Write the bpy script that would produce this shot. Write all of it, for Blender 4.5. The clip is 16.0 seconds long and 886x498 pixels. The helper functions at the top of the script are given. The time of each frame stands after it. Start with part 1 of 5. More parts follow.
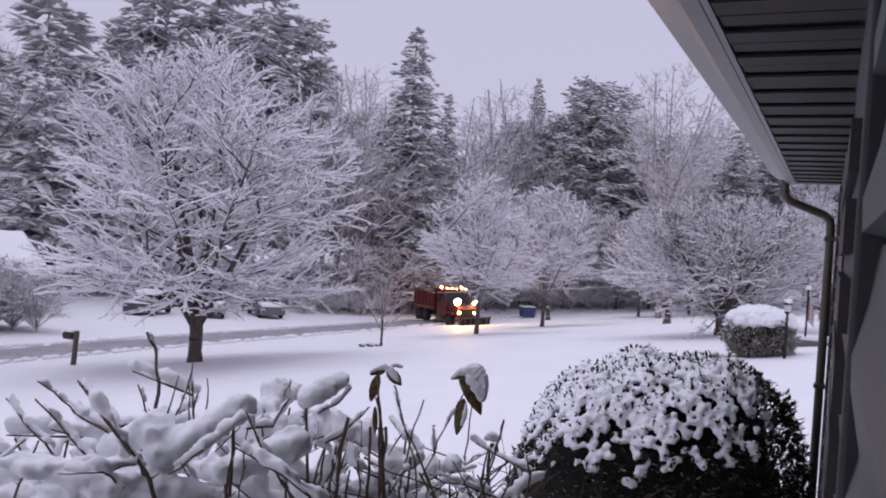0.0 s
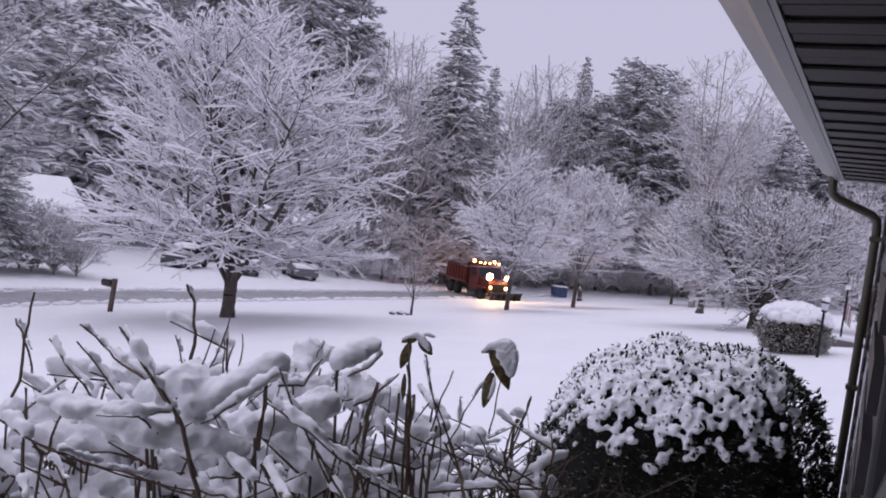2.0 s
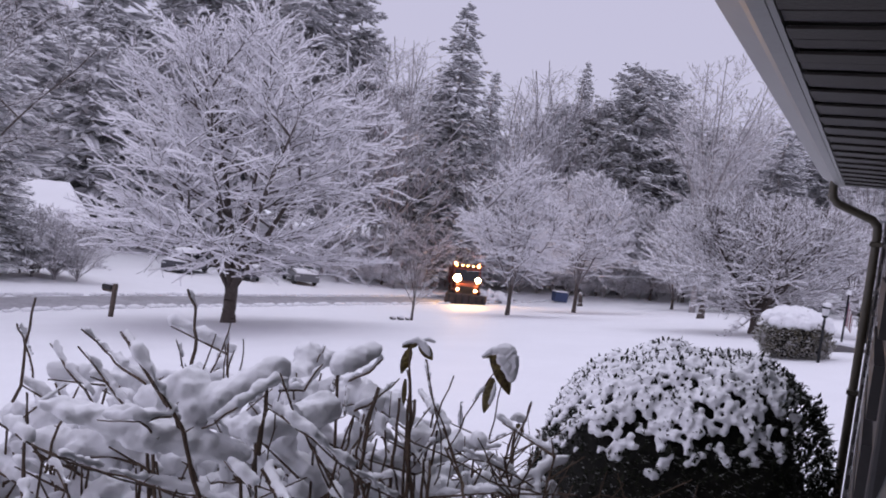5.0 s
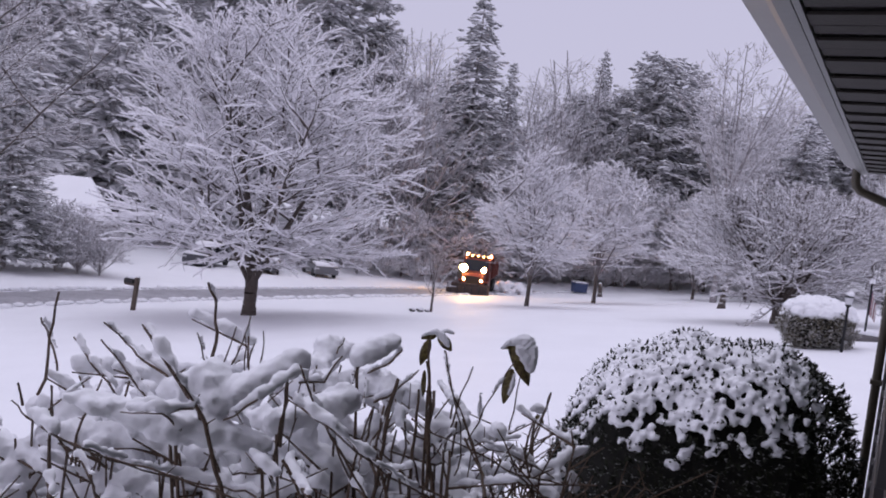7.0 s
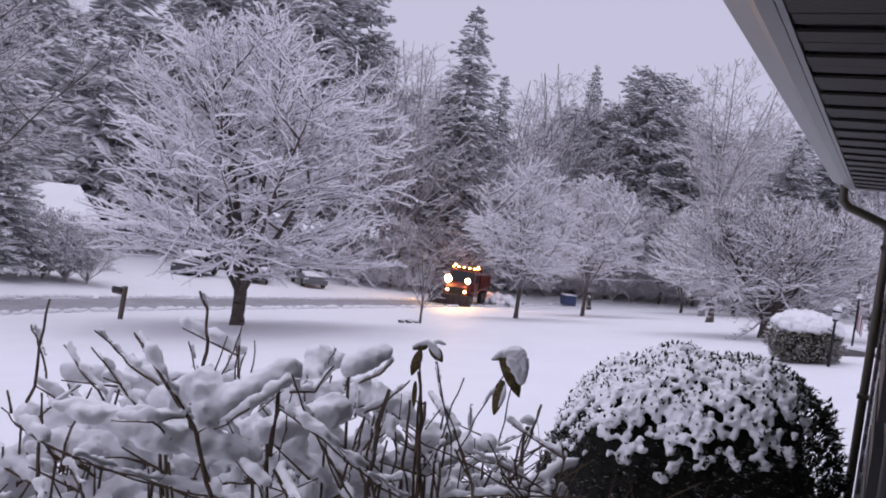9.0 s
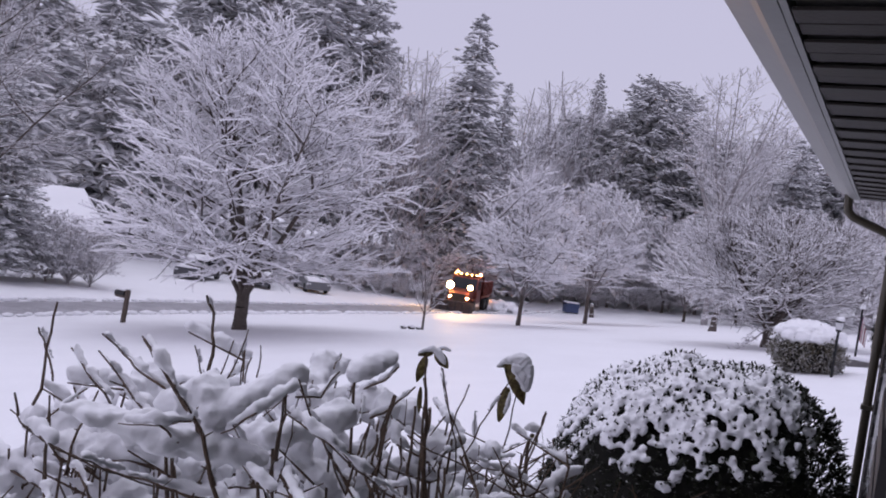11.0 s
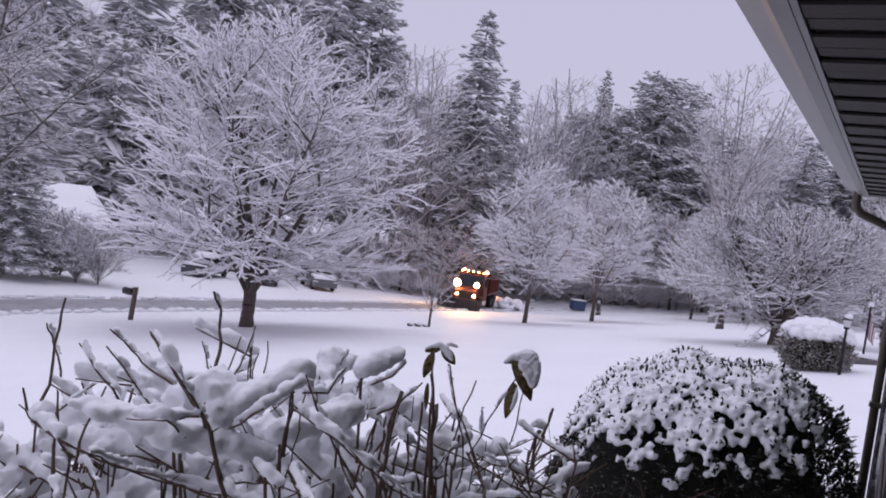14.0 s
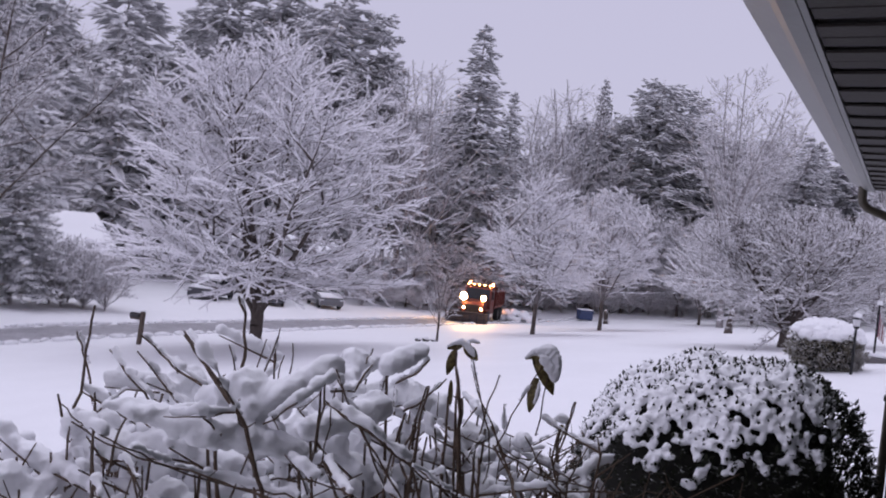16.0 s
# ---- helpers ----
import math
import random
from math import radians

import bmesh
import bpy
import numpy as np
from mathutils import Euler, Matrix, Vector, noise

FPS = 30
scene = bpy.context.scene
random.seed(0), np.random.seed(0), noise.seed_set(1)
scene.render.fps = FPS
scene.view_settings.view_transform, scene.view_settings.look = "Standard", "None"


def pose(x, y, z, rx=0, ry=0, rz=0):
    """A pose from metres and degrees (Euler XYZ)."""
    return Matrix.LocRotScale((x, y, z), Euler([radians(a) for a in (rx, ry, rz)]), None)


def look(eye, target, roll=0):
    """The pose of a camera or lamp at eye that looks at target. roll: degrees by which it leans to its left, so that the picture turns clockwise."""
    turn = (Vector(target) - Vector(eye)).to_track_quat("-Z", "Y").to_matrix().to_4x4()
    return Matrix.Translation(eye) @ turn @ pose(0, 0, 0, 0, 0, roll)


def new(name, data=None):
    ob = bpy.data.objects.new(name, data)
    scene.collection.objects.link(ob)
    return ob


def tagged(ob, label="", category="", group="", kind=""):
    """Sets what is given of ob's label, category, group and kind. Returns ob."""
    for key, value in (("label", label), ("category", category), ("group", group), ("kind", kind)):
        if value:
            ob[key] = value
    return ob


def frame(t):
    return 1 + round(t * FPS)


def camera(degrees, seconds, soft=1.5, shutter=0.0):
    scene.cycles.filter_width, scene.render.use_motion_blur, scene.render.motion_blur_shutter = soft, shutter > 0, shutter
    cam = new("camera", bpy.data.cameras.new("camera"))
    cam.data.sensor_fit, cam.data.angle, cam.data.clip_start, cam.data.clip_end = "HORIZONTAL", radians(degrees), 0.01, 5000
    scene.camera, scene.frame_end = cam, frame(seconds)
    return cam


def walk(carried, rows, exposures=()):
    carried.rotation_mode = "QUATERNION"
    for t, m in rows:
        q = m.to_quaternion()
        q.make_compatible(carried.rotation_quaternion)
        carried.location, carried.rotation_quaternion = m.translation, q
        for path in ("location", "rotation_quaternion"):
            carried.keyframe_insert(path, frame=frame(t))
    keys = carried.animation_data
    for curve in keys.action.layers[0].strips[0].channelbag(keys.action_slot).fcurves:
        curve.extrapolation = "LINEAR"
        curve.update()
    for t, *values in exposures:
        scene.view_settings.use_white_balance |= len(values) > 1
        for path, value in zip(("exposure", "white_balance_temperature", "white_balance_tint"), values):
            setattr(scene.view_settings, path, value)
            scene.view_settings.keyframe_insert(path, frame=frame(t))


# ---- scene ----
FOV = 56.1
cam = camera(FOV, 16.0, soft=1.9, shutter=0.5)


def held(place, yaw, pitch, lean):
    """The pose of the hand-held camera: degrees of turn to the left, upward tilt and lean to its left."""
    return Matrix.Translation(place) @ pose(0, 0, 0, 90 + pitch, 0, yaw).to_euler().to_matrix().to_4x4() @ pose(0, 0, 0, 0, 0, lean)


PATH = [
    (0.0, (0.009, 0.010, 2.202), -2.91, -1.00, 3.70),
    (0.5, (0.005, 0.006, 2.202), -1.63, -0.93, 5.08),
    (1.0, (0.005, 0.006, 2.203), -1.58, -2.66, 5.35),
    (1.5, (0.004, 0.008, 2.200), -1.03, -3.00, 6.76),
    (2.0, (0.003, 0.007, 2.201), -0.69, -3.11, 7.55),
    (2.5, (0.004, 0.004, 2.202), -0.45, -3.29, 7.17),
    (3.0, (0.003, 0.006, 2.201), -0.83, -3.32, 7.51),
    (5.5, (0.003, 0.004, 2.201), -0.41, -2.55, 7.60),
    (6.0, (0.003, 0.003, 2.201), 0.76, -2.48, 7.56),
    (6.5, (0.003, 0.004, 2.200), 1.07, -2.85, 7.30),
    (7.0, (0.004, 0.004, 2.201), 0.61, -3.50, 7.04),
    (7.5, (0.003, 0.002, 2.201), -0.20, -3.60, 7.87),
    (8.0, (0.002, 0.003, 2.201), -0.27, -3.02, 7.91),
    (8.5, (0.002, 0.003, 2.200), -0.13, -2.63, 7.36),
    (9.0, (0.000, 0.000, 2.200), -0.00, -2.63, 7.61),
    (11.5, (-0.006, -0.004, 2.199), 0.26, -2.17, 8.13),
    (12.0, (-0.005, -0.005, 2.198), 0.19, -2.39, 8.06),
    (12.5, (-0.006, -0.003, 2.198), 0.44, -2.65, 8.12),
    (13.0, (-0.006, -0.004, 2.198), 1.03, -1.99, 7.99),
    (13.5, (-0.006, -0.006, 2.198), 1.06, -2.08, 7.96),
    (14.0, (-0.006, -0.002, 2.197), 0.68, -2.45, 8.08),
    (14.5, (-0.007, -0.003, 2.197), 0.56, -2.29, 8.31),
    (15.0, (-0.008, -0.005, 2.196), 0.72, -1.68, 8.93),
    (15.5, (-0.011, -0.010, 2.188), 1.61, -2.00, 9.60),
    (16.0, (-0.026, -0.025, 2.168), 1.11, -1.49, 6.05),
]
walk(cam, [(t, held(p, yaw, pitch, lean)) for t, p, yaw, pitch, lean in PATH],
     exposures=[(0.0, 0.0, 6500, 10), (16.0, 0.0, 6500, 10)])

# ---- light: a snowing, overcast dusk ----
world = bpy.data.worlds.new("overcast_dusk")
scene.world = world
world.use_nodes = True
wn = world.node_tree.nodes
wl = world.node_tree.links
sky = wn.new("ShaderNodeTexSky")
sky.sky_type = "NISHITA"
sky.sun_disc = False
sky.sun_elevation = radians(14)
sky.sun_rotation = radians(200)
bg = wn["Background"]
cloud = wn.new("ShaderNodeMix")
cloud.data_type = "RGBA"
cloud.inputs[0].default_value = 0.94
cloud.inputs[7].default_value = (5.75, 5.5, 7.3, 1)
wl.new(sky.outputs[0], cloud.inputs[6])
wl.new(cloud.outputs[2], bg.inputs[0])
bg.inputs[1].default_value = 0.1

sun = new("sun", bpy.data.lights.new("sun", "SUN"))
sun.data.energy = 1.1
sun.data.angle = radians(60)
sun.data.color = (0.85, 0.86, 1.0)
sun.matrix_world = look((0, 0, 30), (4, -9, 0))


# ---- materials ----
def mat(name, color, rough=0.7, metal=0.0, vary=0.25, scale=6.0, bump=0.0, fine=40.0, spec=0.5, tone=None):
    m = bpy.data.materials.new(name)
    m.use_nodes = True
    n, l = m.node_tree.nodes, m.node_tree.links
    b = n["Principled BSDF"]
    b.inputs["Roughness"].default_value = rough
    b.inputs["Metallic"].default_value = metal
    b.inputs["Specular IOR Level"].default_value = spec
    tc = n.new("ShaderNodeTexCoord")
    n1 = n.new("ShaderNodeTexNoise")
    n1.inputs["Scale"].default_value = scale
    n1.inputs["Detail"].default_value = 5
    n2 = n.new("ShaderNodeTexNoise")
    n2.inputs["Scale"].default_value = fine
    n2.inputs["Detail"].default_value = 3
    l.new(tc.outputs["Object"], n1.inputs["Vector"])
    l.new(tc.outputs["Object"], n2.inputs["Vector"])
    add = n.new("ShaderNodeMath")
    add.operation = "ADD"
    l.new(n1.outputs[0], add.inputs[0])
    l.new(n2.outputs[0], add.inputs[1])
    ramp = n.new("ShaderNodeMapRange")
    ramp.inputs[1].default_value, ramp.inputs[2].default_value = 0.7, 1.3
    l.new(add.outputs[0], ramp.inputs[0])
    mix = n.new("ShaderNodeMix")
    mix.data_type = "RGBA"
    lo = tone or [c * (1 - vary) for c in color]
    mix.inputs[6].default_value = (*lo, 1)
    mix.inputs[7].default_value = (*[min(1, c * (1 + vary)) for c in color], 1)
    l.new(ramp.outputs[0], mix.inputs[0])
    l.new(mix.outputs[2], b.inputs["Base Color"])
    if bump:
        bp = n.new("ShaderNodeBump")
        bp.inputs["Strength"].default_value = bump
        bp.inputs["Distance"].default_value = 0.02
        l.new(add.outputs[0], bp.inputs["Height"])
        l.new(bp.outputs[0], b.inputs["Normal"])
    return m


def snowed(name, color, rough=0.85, low=0.1, high=0.5, scale=8.0, snow=(0.84, 0.84, 0.86), vary=0.3):
    """A surface on which snow lies wherever it faces up, broken by noise."""
    m = mat(name, color, rough, vary=vary, scale=scale)
    n, l = m.node_tree.nodes, m.node_tree.links
    b = n["Principled BSDF"]
    base = b.inputs["Base Color"].links[0].from_socket
    geo = n.new("ShaderNodeNewGeometry")
    sep = n.new("ShaderNodeSeparateXYZ")
    l.new(geo.outputs["Normal"], sep.inputs[0])
    tc = n.new("ShaderNodeTexCoord")
    nz = n.new("ShaderNodeTexNoise")
    nz.inputs["Scale"].default_value = scale * 2.5
    l.new(tc.outputs["Object"], nz.inputs["Vector"])
    ad = n.new("ShaderNodeMath")
    ad.operation = "MULTIPLY_ADD"
    ad.inputs[1].default_value = 0.8
    l.new(nz.outputs[0], ad.inputs[0])
    l.new(sep.outputs[2], ad.inputs[2])
    mr = n.new("ShaderNodeMapRange")
    mr.inputs[1].default_value, mr.inputs[2].default_value = low + 0.4, high + 0.4
    l.new(ad.outputs[0], mr.inputs[0])
    mix = n.new("ShaderNodeMix")
    mix.data_type = "RGBA"
    l.new(mr.outputs[0], mix.inputs[0])
    l.new(base, mix.inputs[6])
    mix.inputs[7].default_value = (*snow, 1)
    l.new(mix.outputs[2], b.inputs["Base Color"])
    return m


def glow(name, color, strength):
    m = bpy.data.materials.new(name)
    m.use_nodes = True
    b = m.node_tree.nodes["Principled BSDF"]
    b.inputs["Base Color"].default_value = (*color, 1)
    b.inputs["Emission Color"].default_value = (*color, 1)
    b.inputs["Emission Strength"].default_value = strength
    return m


SNOW = mat("snow", (0.86, 0.86, 0.88), 0.6, vary=0.03, scale=0.6, bump=0.25, fine=18, spec=0.3)
SNOW_CLUMP = mat("clumped_snow", (0.85, 0.85, 0.87), 0.65, vary=0.03, scale=30, bump=0.10, fine=130, spec=0.3)
SLUSH = mat("slushy_road", (0.33, 0.32, 0.34), 0.5, vary=0.3, scale=1.2, bump=0.3, fine=9)
BARK = snowed("maple_bark", (0.085, 0.068, 0.06), low=0.55, high=0.9, scale=9)
# Bark far paler than real wood: the haze over the forest is in its colour.
HAZED_BARK = snowed("hazed_forest_bark", (0.30, 0.28, 0.285), low=0.2, high=0.8, scale=4)
# Lighter copy of the bark for trees further off, with some haze painted in.
PALE_BARK = snowed("haze_pale_bark", (0.17, 0.15, 0.15), low=0.1, high=0.8, scale=6)
TWIG = mat("shrub_twig", (0.095, 0.06, 0.037), 0.7, vary=0.4, scale=40, bump=0.3, fine=300)
TREE_SNOW = mat("branch_snow", (0.84, 0.83, 0.86), 0.7, vary=0.04, scale=5)
# Needle greys are lifted, and snow mixed into the sides, to paint in distant haze.
HAZED_NEEDLE = snowed("hazed_spruce_needles", (0.30, 0.302, 0.315), low=-1.1, high=1.35, scale=3.0)
HAZED_PINE = snowed("hazed_pine_needles", (0.35, 0.348, 0.36), low=-1.1, high=1.4, scale=2.2)
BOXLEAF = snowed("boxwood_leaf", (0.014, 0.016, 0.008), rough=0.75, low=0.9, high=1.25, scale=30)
BOXLEAF.node_tree.nodes["Principled BSDF"].inputs["Specular IOR Level"].default_value = 0.2
HEDGELEAF = snowed("hedge_leaf", (0.115, 0.10, 0.065), rough=0.7, low=0.4, high=1.1, scale=20)
BOXCORE = mat("boxwood_inner_shade", (0.012, 0.011, 0.008), 0.9, vary=0.4, scale=20)
DEADLEAF = mat("withered_leaf", (0.22, 0.18, 0.07), 0.65, vary=0.4, scale=60, tone=(0.07, 0.045, 0.02), bump=0.3, fine=200)
SIDING = mat("gray_siding", (0.05, 0.058, 0.057), 0.55, vary=0.06, scale=4, bump=0.05, fine=150)
TRIM = mat("weathered_trim", (0.06, 0.05, 0.045), 0.6, vary=0.12, scale=6, bump=0.1, fine=60)
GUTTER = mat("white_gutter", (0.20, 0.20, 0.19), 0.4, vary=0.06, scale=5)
SOFFIT = mat("brown_soffit", (0.025, 0.019, 0.015), 0.6, vary=0.12, scale=8, bump=0.08, fine=80)
BLACKWOOD = mat("black_shutter_paint", (0.014, 0.012, 0.012), 0.55, vary=0.3, scale=15)
SPOUT = mat("brown_downspout", (0.085, 0.072, 0.05), 0.45, vary=0.12, scale=8)
ORANGE = mat("orange_truck_paint", (0.13, 0.026, 0.018), 0.45, vary=0.18, scale=2, fine=12)
DARKSTEEL = mat("dark_steel", (0.035, 0.033, 0.035), 0.5, 0.3, vary=0.3, scale=4)
PLOWSTEEL = mat("worn_plow_steel", (0.10, 0.07, 0.062), 0.6, 0.1, vary=0.35, scale=3, bump=0.1)
RUBBER = mat("tyre_rubber", (0.02, 0.02, 0.02), 0.85, vary=0.3, scale=8)
GLASS = mat("dark_glass", (0.02, 0.022, 0.026), 0.08, vary=0.1)
HEADLIGHT = glow("headlight_glow", (1.0, 0.52, 0.15), 420)
AMBER = glow("amber_marker_glow", (1.0, 0.42, 0.10), 40)
BEACON = glow("beacon_glow", (1.0, 0.25, 0.08), 60)
TAIL = glow("low_lamp_glow", (1.0, 0.66, 0.26), 70)
BLUE = mat("blue_bin_plastic", (0.05, 0.075, 0.17), 0.5, vary=0.15, scale=4)
OLDWOOD = mat("old_wood", (0.10, 0.075, 0.06), 0.8, vary=0.3, scale=10, bump=0.2)
# Clapboard brown raised so the shaded walls look veiled by haze.
WALLBROWN = mat("hazed_brown_clapboard", (0.19, 0.165, 0.155), 0.75, vary=0.2, scale=3)
CARPAINT = mat("dark_car_paint", (0.06, 0.06, 0.07), 0.3, vary=0.1, scale=3)
CARLIGHT = mat("silver_car_paint", (0.13, 0.13, 0.14), 0.3, vary=0.08, scale=3)
BLACKMETAL = mat("black_iron", (0.02, 0.02, 0.022), 0.5, 0.6, vary=0.2, scale=8)
LAMPGLASS = mat("frosted_glass", (0.6, 0.6, 0.62), 0.3, vary=0.05)
FLAGRED = mat("red_cloth", (0.20, 0.055, 0.06), 0.85, vary=0.1, scale=10)
FLAGWHITE = mat("white_cloth", (0.7, 0.7, 0.7), 0.85, vary=0.05, scale=10)
FLAGBLUE = mat("navy_cloth", (0.04, 0.05, 0.12), 0.85, vary=0.1, scale=10)
STONE = mat("gray_stone", (0.16, 0.15, 0.15), 0.8, vary=0.25, scale=4, bump=0.2)
WIRE = mat("frosted_wire", (0.5, 0.5, 0.53), 0.6, vary=0.2, scale=3)


# ---- builders ----
def ground_z(x, y):
    """Height of the yard: it falls towards the road and gently along it, and rises under the wood."""
    u, v = 0.474 * x + 0.8805 * y, 0.8805 * x - 0.474 * y
    a = 0.14 * v + 3.8
    z = -3.8 + 0.5 * (a + math.sqrt(a * a + 0.16)) + 0.012 * max(0, min(-v, 90) - 36)
    z += 0.17 * 0.5 * (min(y, 100) - 83 + math.sqrt((min(y, 100) - 83) ** 2 + 9))
    return z - 0.035 * (0.5 * ((u - 22) + math.sqrt((u - 22) ** 2 + 16)) if u < 75 else 53.07)


def along(u, v, z=0.0):
    """A place from metres along the house wall and metres out from it."""
    return Vector((0.474 * u + 0.8805 * v, 0.8805 * u - 0.474 * v, z))


def mesh(name, verts, faces, smooth=False):
    me = bpy.data.meshes.new(name)
    me.from_pydata(verts if isinstance(verts, list) else verts.tolist(), [], faces if isinstance(faces, list) else faces.tolist())
    if smooth:
        me.polygons.foreach_set("use_smooth", [True] * len(me.polygons))
    return me


def part(name, data, material, parent=None, label="", smooth=False):
    """Links a bmesh or mesh as one object under a thing or a part."""
    if isinstance(data, bmesh.types.BMesh):
        me = bpy.data.meshes.new(name)
        data.to_mesh(me)
        data.free()
        if smooth:
            me.polygons.foreach_set("use_smooth", [True] * len(me.polygons))
        data = me
    if not data.materials:
        data.materials.append(material)
    ob = new(name, data)
    ob.parent = parent
    if label:
        tagged(ob, label)
    return ob


def thing(name, m, label, category, group="", kind=""):
    ob = new(name)
    ob.empty_display_size = 0.2
    ob.matrix_world = m
    return tagged(ob, label, category, group, kind)


def box(bm, x0, x1, y0, y1, z0, z1, bevel=0.0, m=None):
    r = bmesh.ops.create_cube(bm, size=1.0)
    for vert in r["verts"]:
        vert.co = Vector((x0 + (vert.co.x + 0.5) * (x1 - x0), y0 + (vert.co.y + 0.5) * (y1 - y0), z0 + (vert.co.z + 0.5) * (z1 - z0)))
        if m:
            vert.co = m @ vert.co
    if bevel:
        edges = list({e for vert in r["verts"] for e in vert.link_edges})
        bmesh.ops.bevel(bm, geom=edges, offset=bevel, segments=2, affect="EDGES", profile=0.5)
    return bm


def boxed(*a, **k):
    return box(bmesh.new(), *a, **k)


def cyl(bm, p, q, r0, r1=None, n=12):
    p, q = Vector(p), Vector(q)
    d = q - p
    m = Matrix.Translation((p + q) / 2) @ d.to_track_quat("Z", "Y").to_matrix().to_4x4()
    bmesh.ops.create_cone(bm, cap_ends=True, segments=n, radius1=r0, radius2=r0 if r1 is None else r1, depth=d.length, matrix=m)
    return bm


def prism(profile, length):
    """A closed profile in y and z, drawn out along x."""
    bm = bmesh.new()
    a = [bm.verts.new((0, y, z)) for y, z in profile]
    b = [bm.verts.new((length, y, z)) for y, z in profile]
    n = len(a)
    for i in range(n):
        bm.faces.new((a[i], a[(i + 1) % n], b[(i + 1) % n], b[i]))
    bm.faces.new(a[::-1])
    bm.faces.new(b)
    bmesh.ops.recalc_face_normals(bm, faces=bm.faces)
    return bm


def tubes(p, q, r0, r1, sides=4):
    """Tapered tubes from arrays of ends and radii: vertices and faces."""
    p, q, r0, r1 = (np.asarray(a, float) for a in (p, q, r0, r1))
    d = q - p
    d /= np.linalg.norm(d, axis=1)[:, None] + 1e-9
    ref = np.where(np.abs(d[:, 2:3]) > 0.9, [[1.0, 0, 0]], [[0, 0, 1.0]])
    a = np.cross(d, ref)
    a /= np.linalg.norm(a, axis=1)[:, None] + 1e-9
    b = np.cross(d, a)
    ang = np.arange(sides) * 2 * np.pi / sides + 0.4
    ring = a[:, None] * np.cos(ang)[None, :, None] + b[:, None] * np.sin(ang)[None, :, None]
    v = np.concatenate([p[:, None] + ring * r0[:, None, None], q[:, None] + ring * r1[:, None, None]], 1)
    k = np.arange(sides)
    f = np.stack([k, k + sides, (k + 1) % sides + sides, (k + 1) % sides], 1)
    faces = (np.arange(len(p)) * 2 * sides)[:, None, None] + f[None]
    return v.reshape(-1, 3), faces.reshape(-1, 4)


def spindles(c, d, length, width, flat=0.5):
    """Stretched six-pointed lumps at c along d: clumps of needles or leaves."""
    c, d = np.asarray(c, float), np.asarray(d, float)
    d = d / (np.linalg.norm(d, axis=1)[:, None] + 1e-9)
    length, width = np.broadcast_to(length, len(c)), np.broadcast_to(width, len(c))
    a = np.cross(d, [[0, 0, 1.0]])
    a /= np.linalg.norm(a, axis=1)[:, None] + 1e-9
    b = np.cross(a, d)
    L, W = length[:, None], width[:, None]
    v = np.stack([c - d * L * 0.5, c + d * L * 0.5, c + a * W, c - a * W, c + b * W * flat, c - b * W * flat], 1)
    f = np.array([[1, 2, 4], [1, 4, 3], [1, 3, 5], [1, 5, 2], [0, 4, 2], [0, 3, 4], [0, 5, 3], [0, 2, 5]])
    return v.reshape(-1, 3), ((np.arange(len(c)) * 6)[:, None, None] + f[None]).reshape(-1, 3)


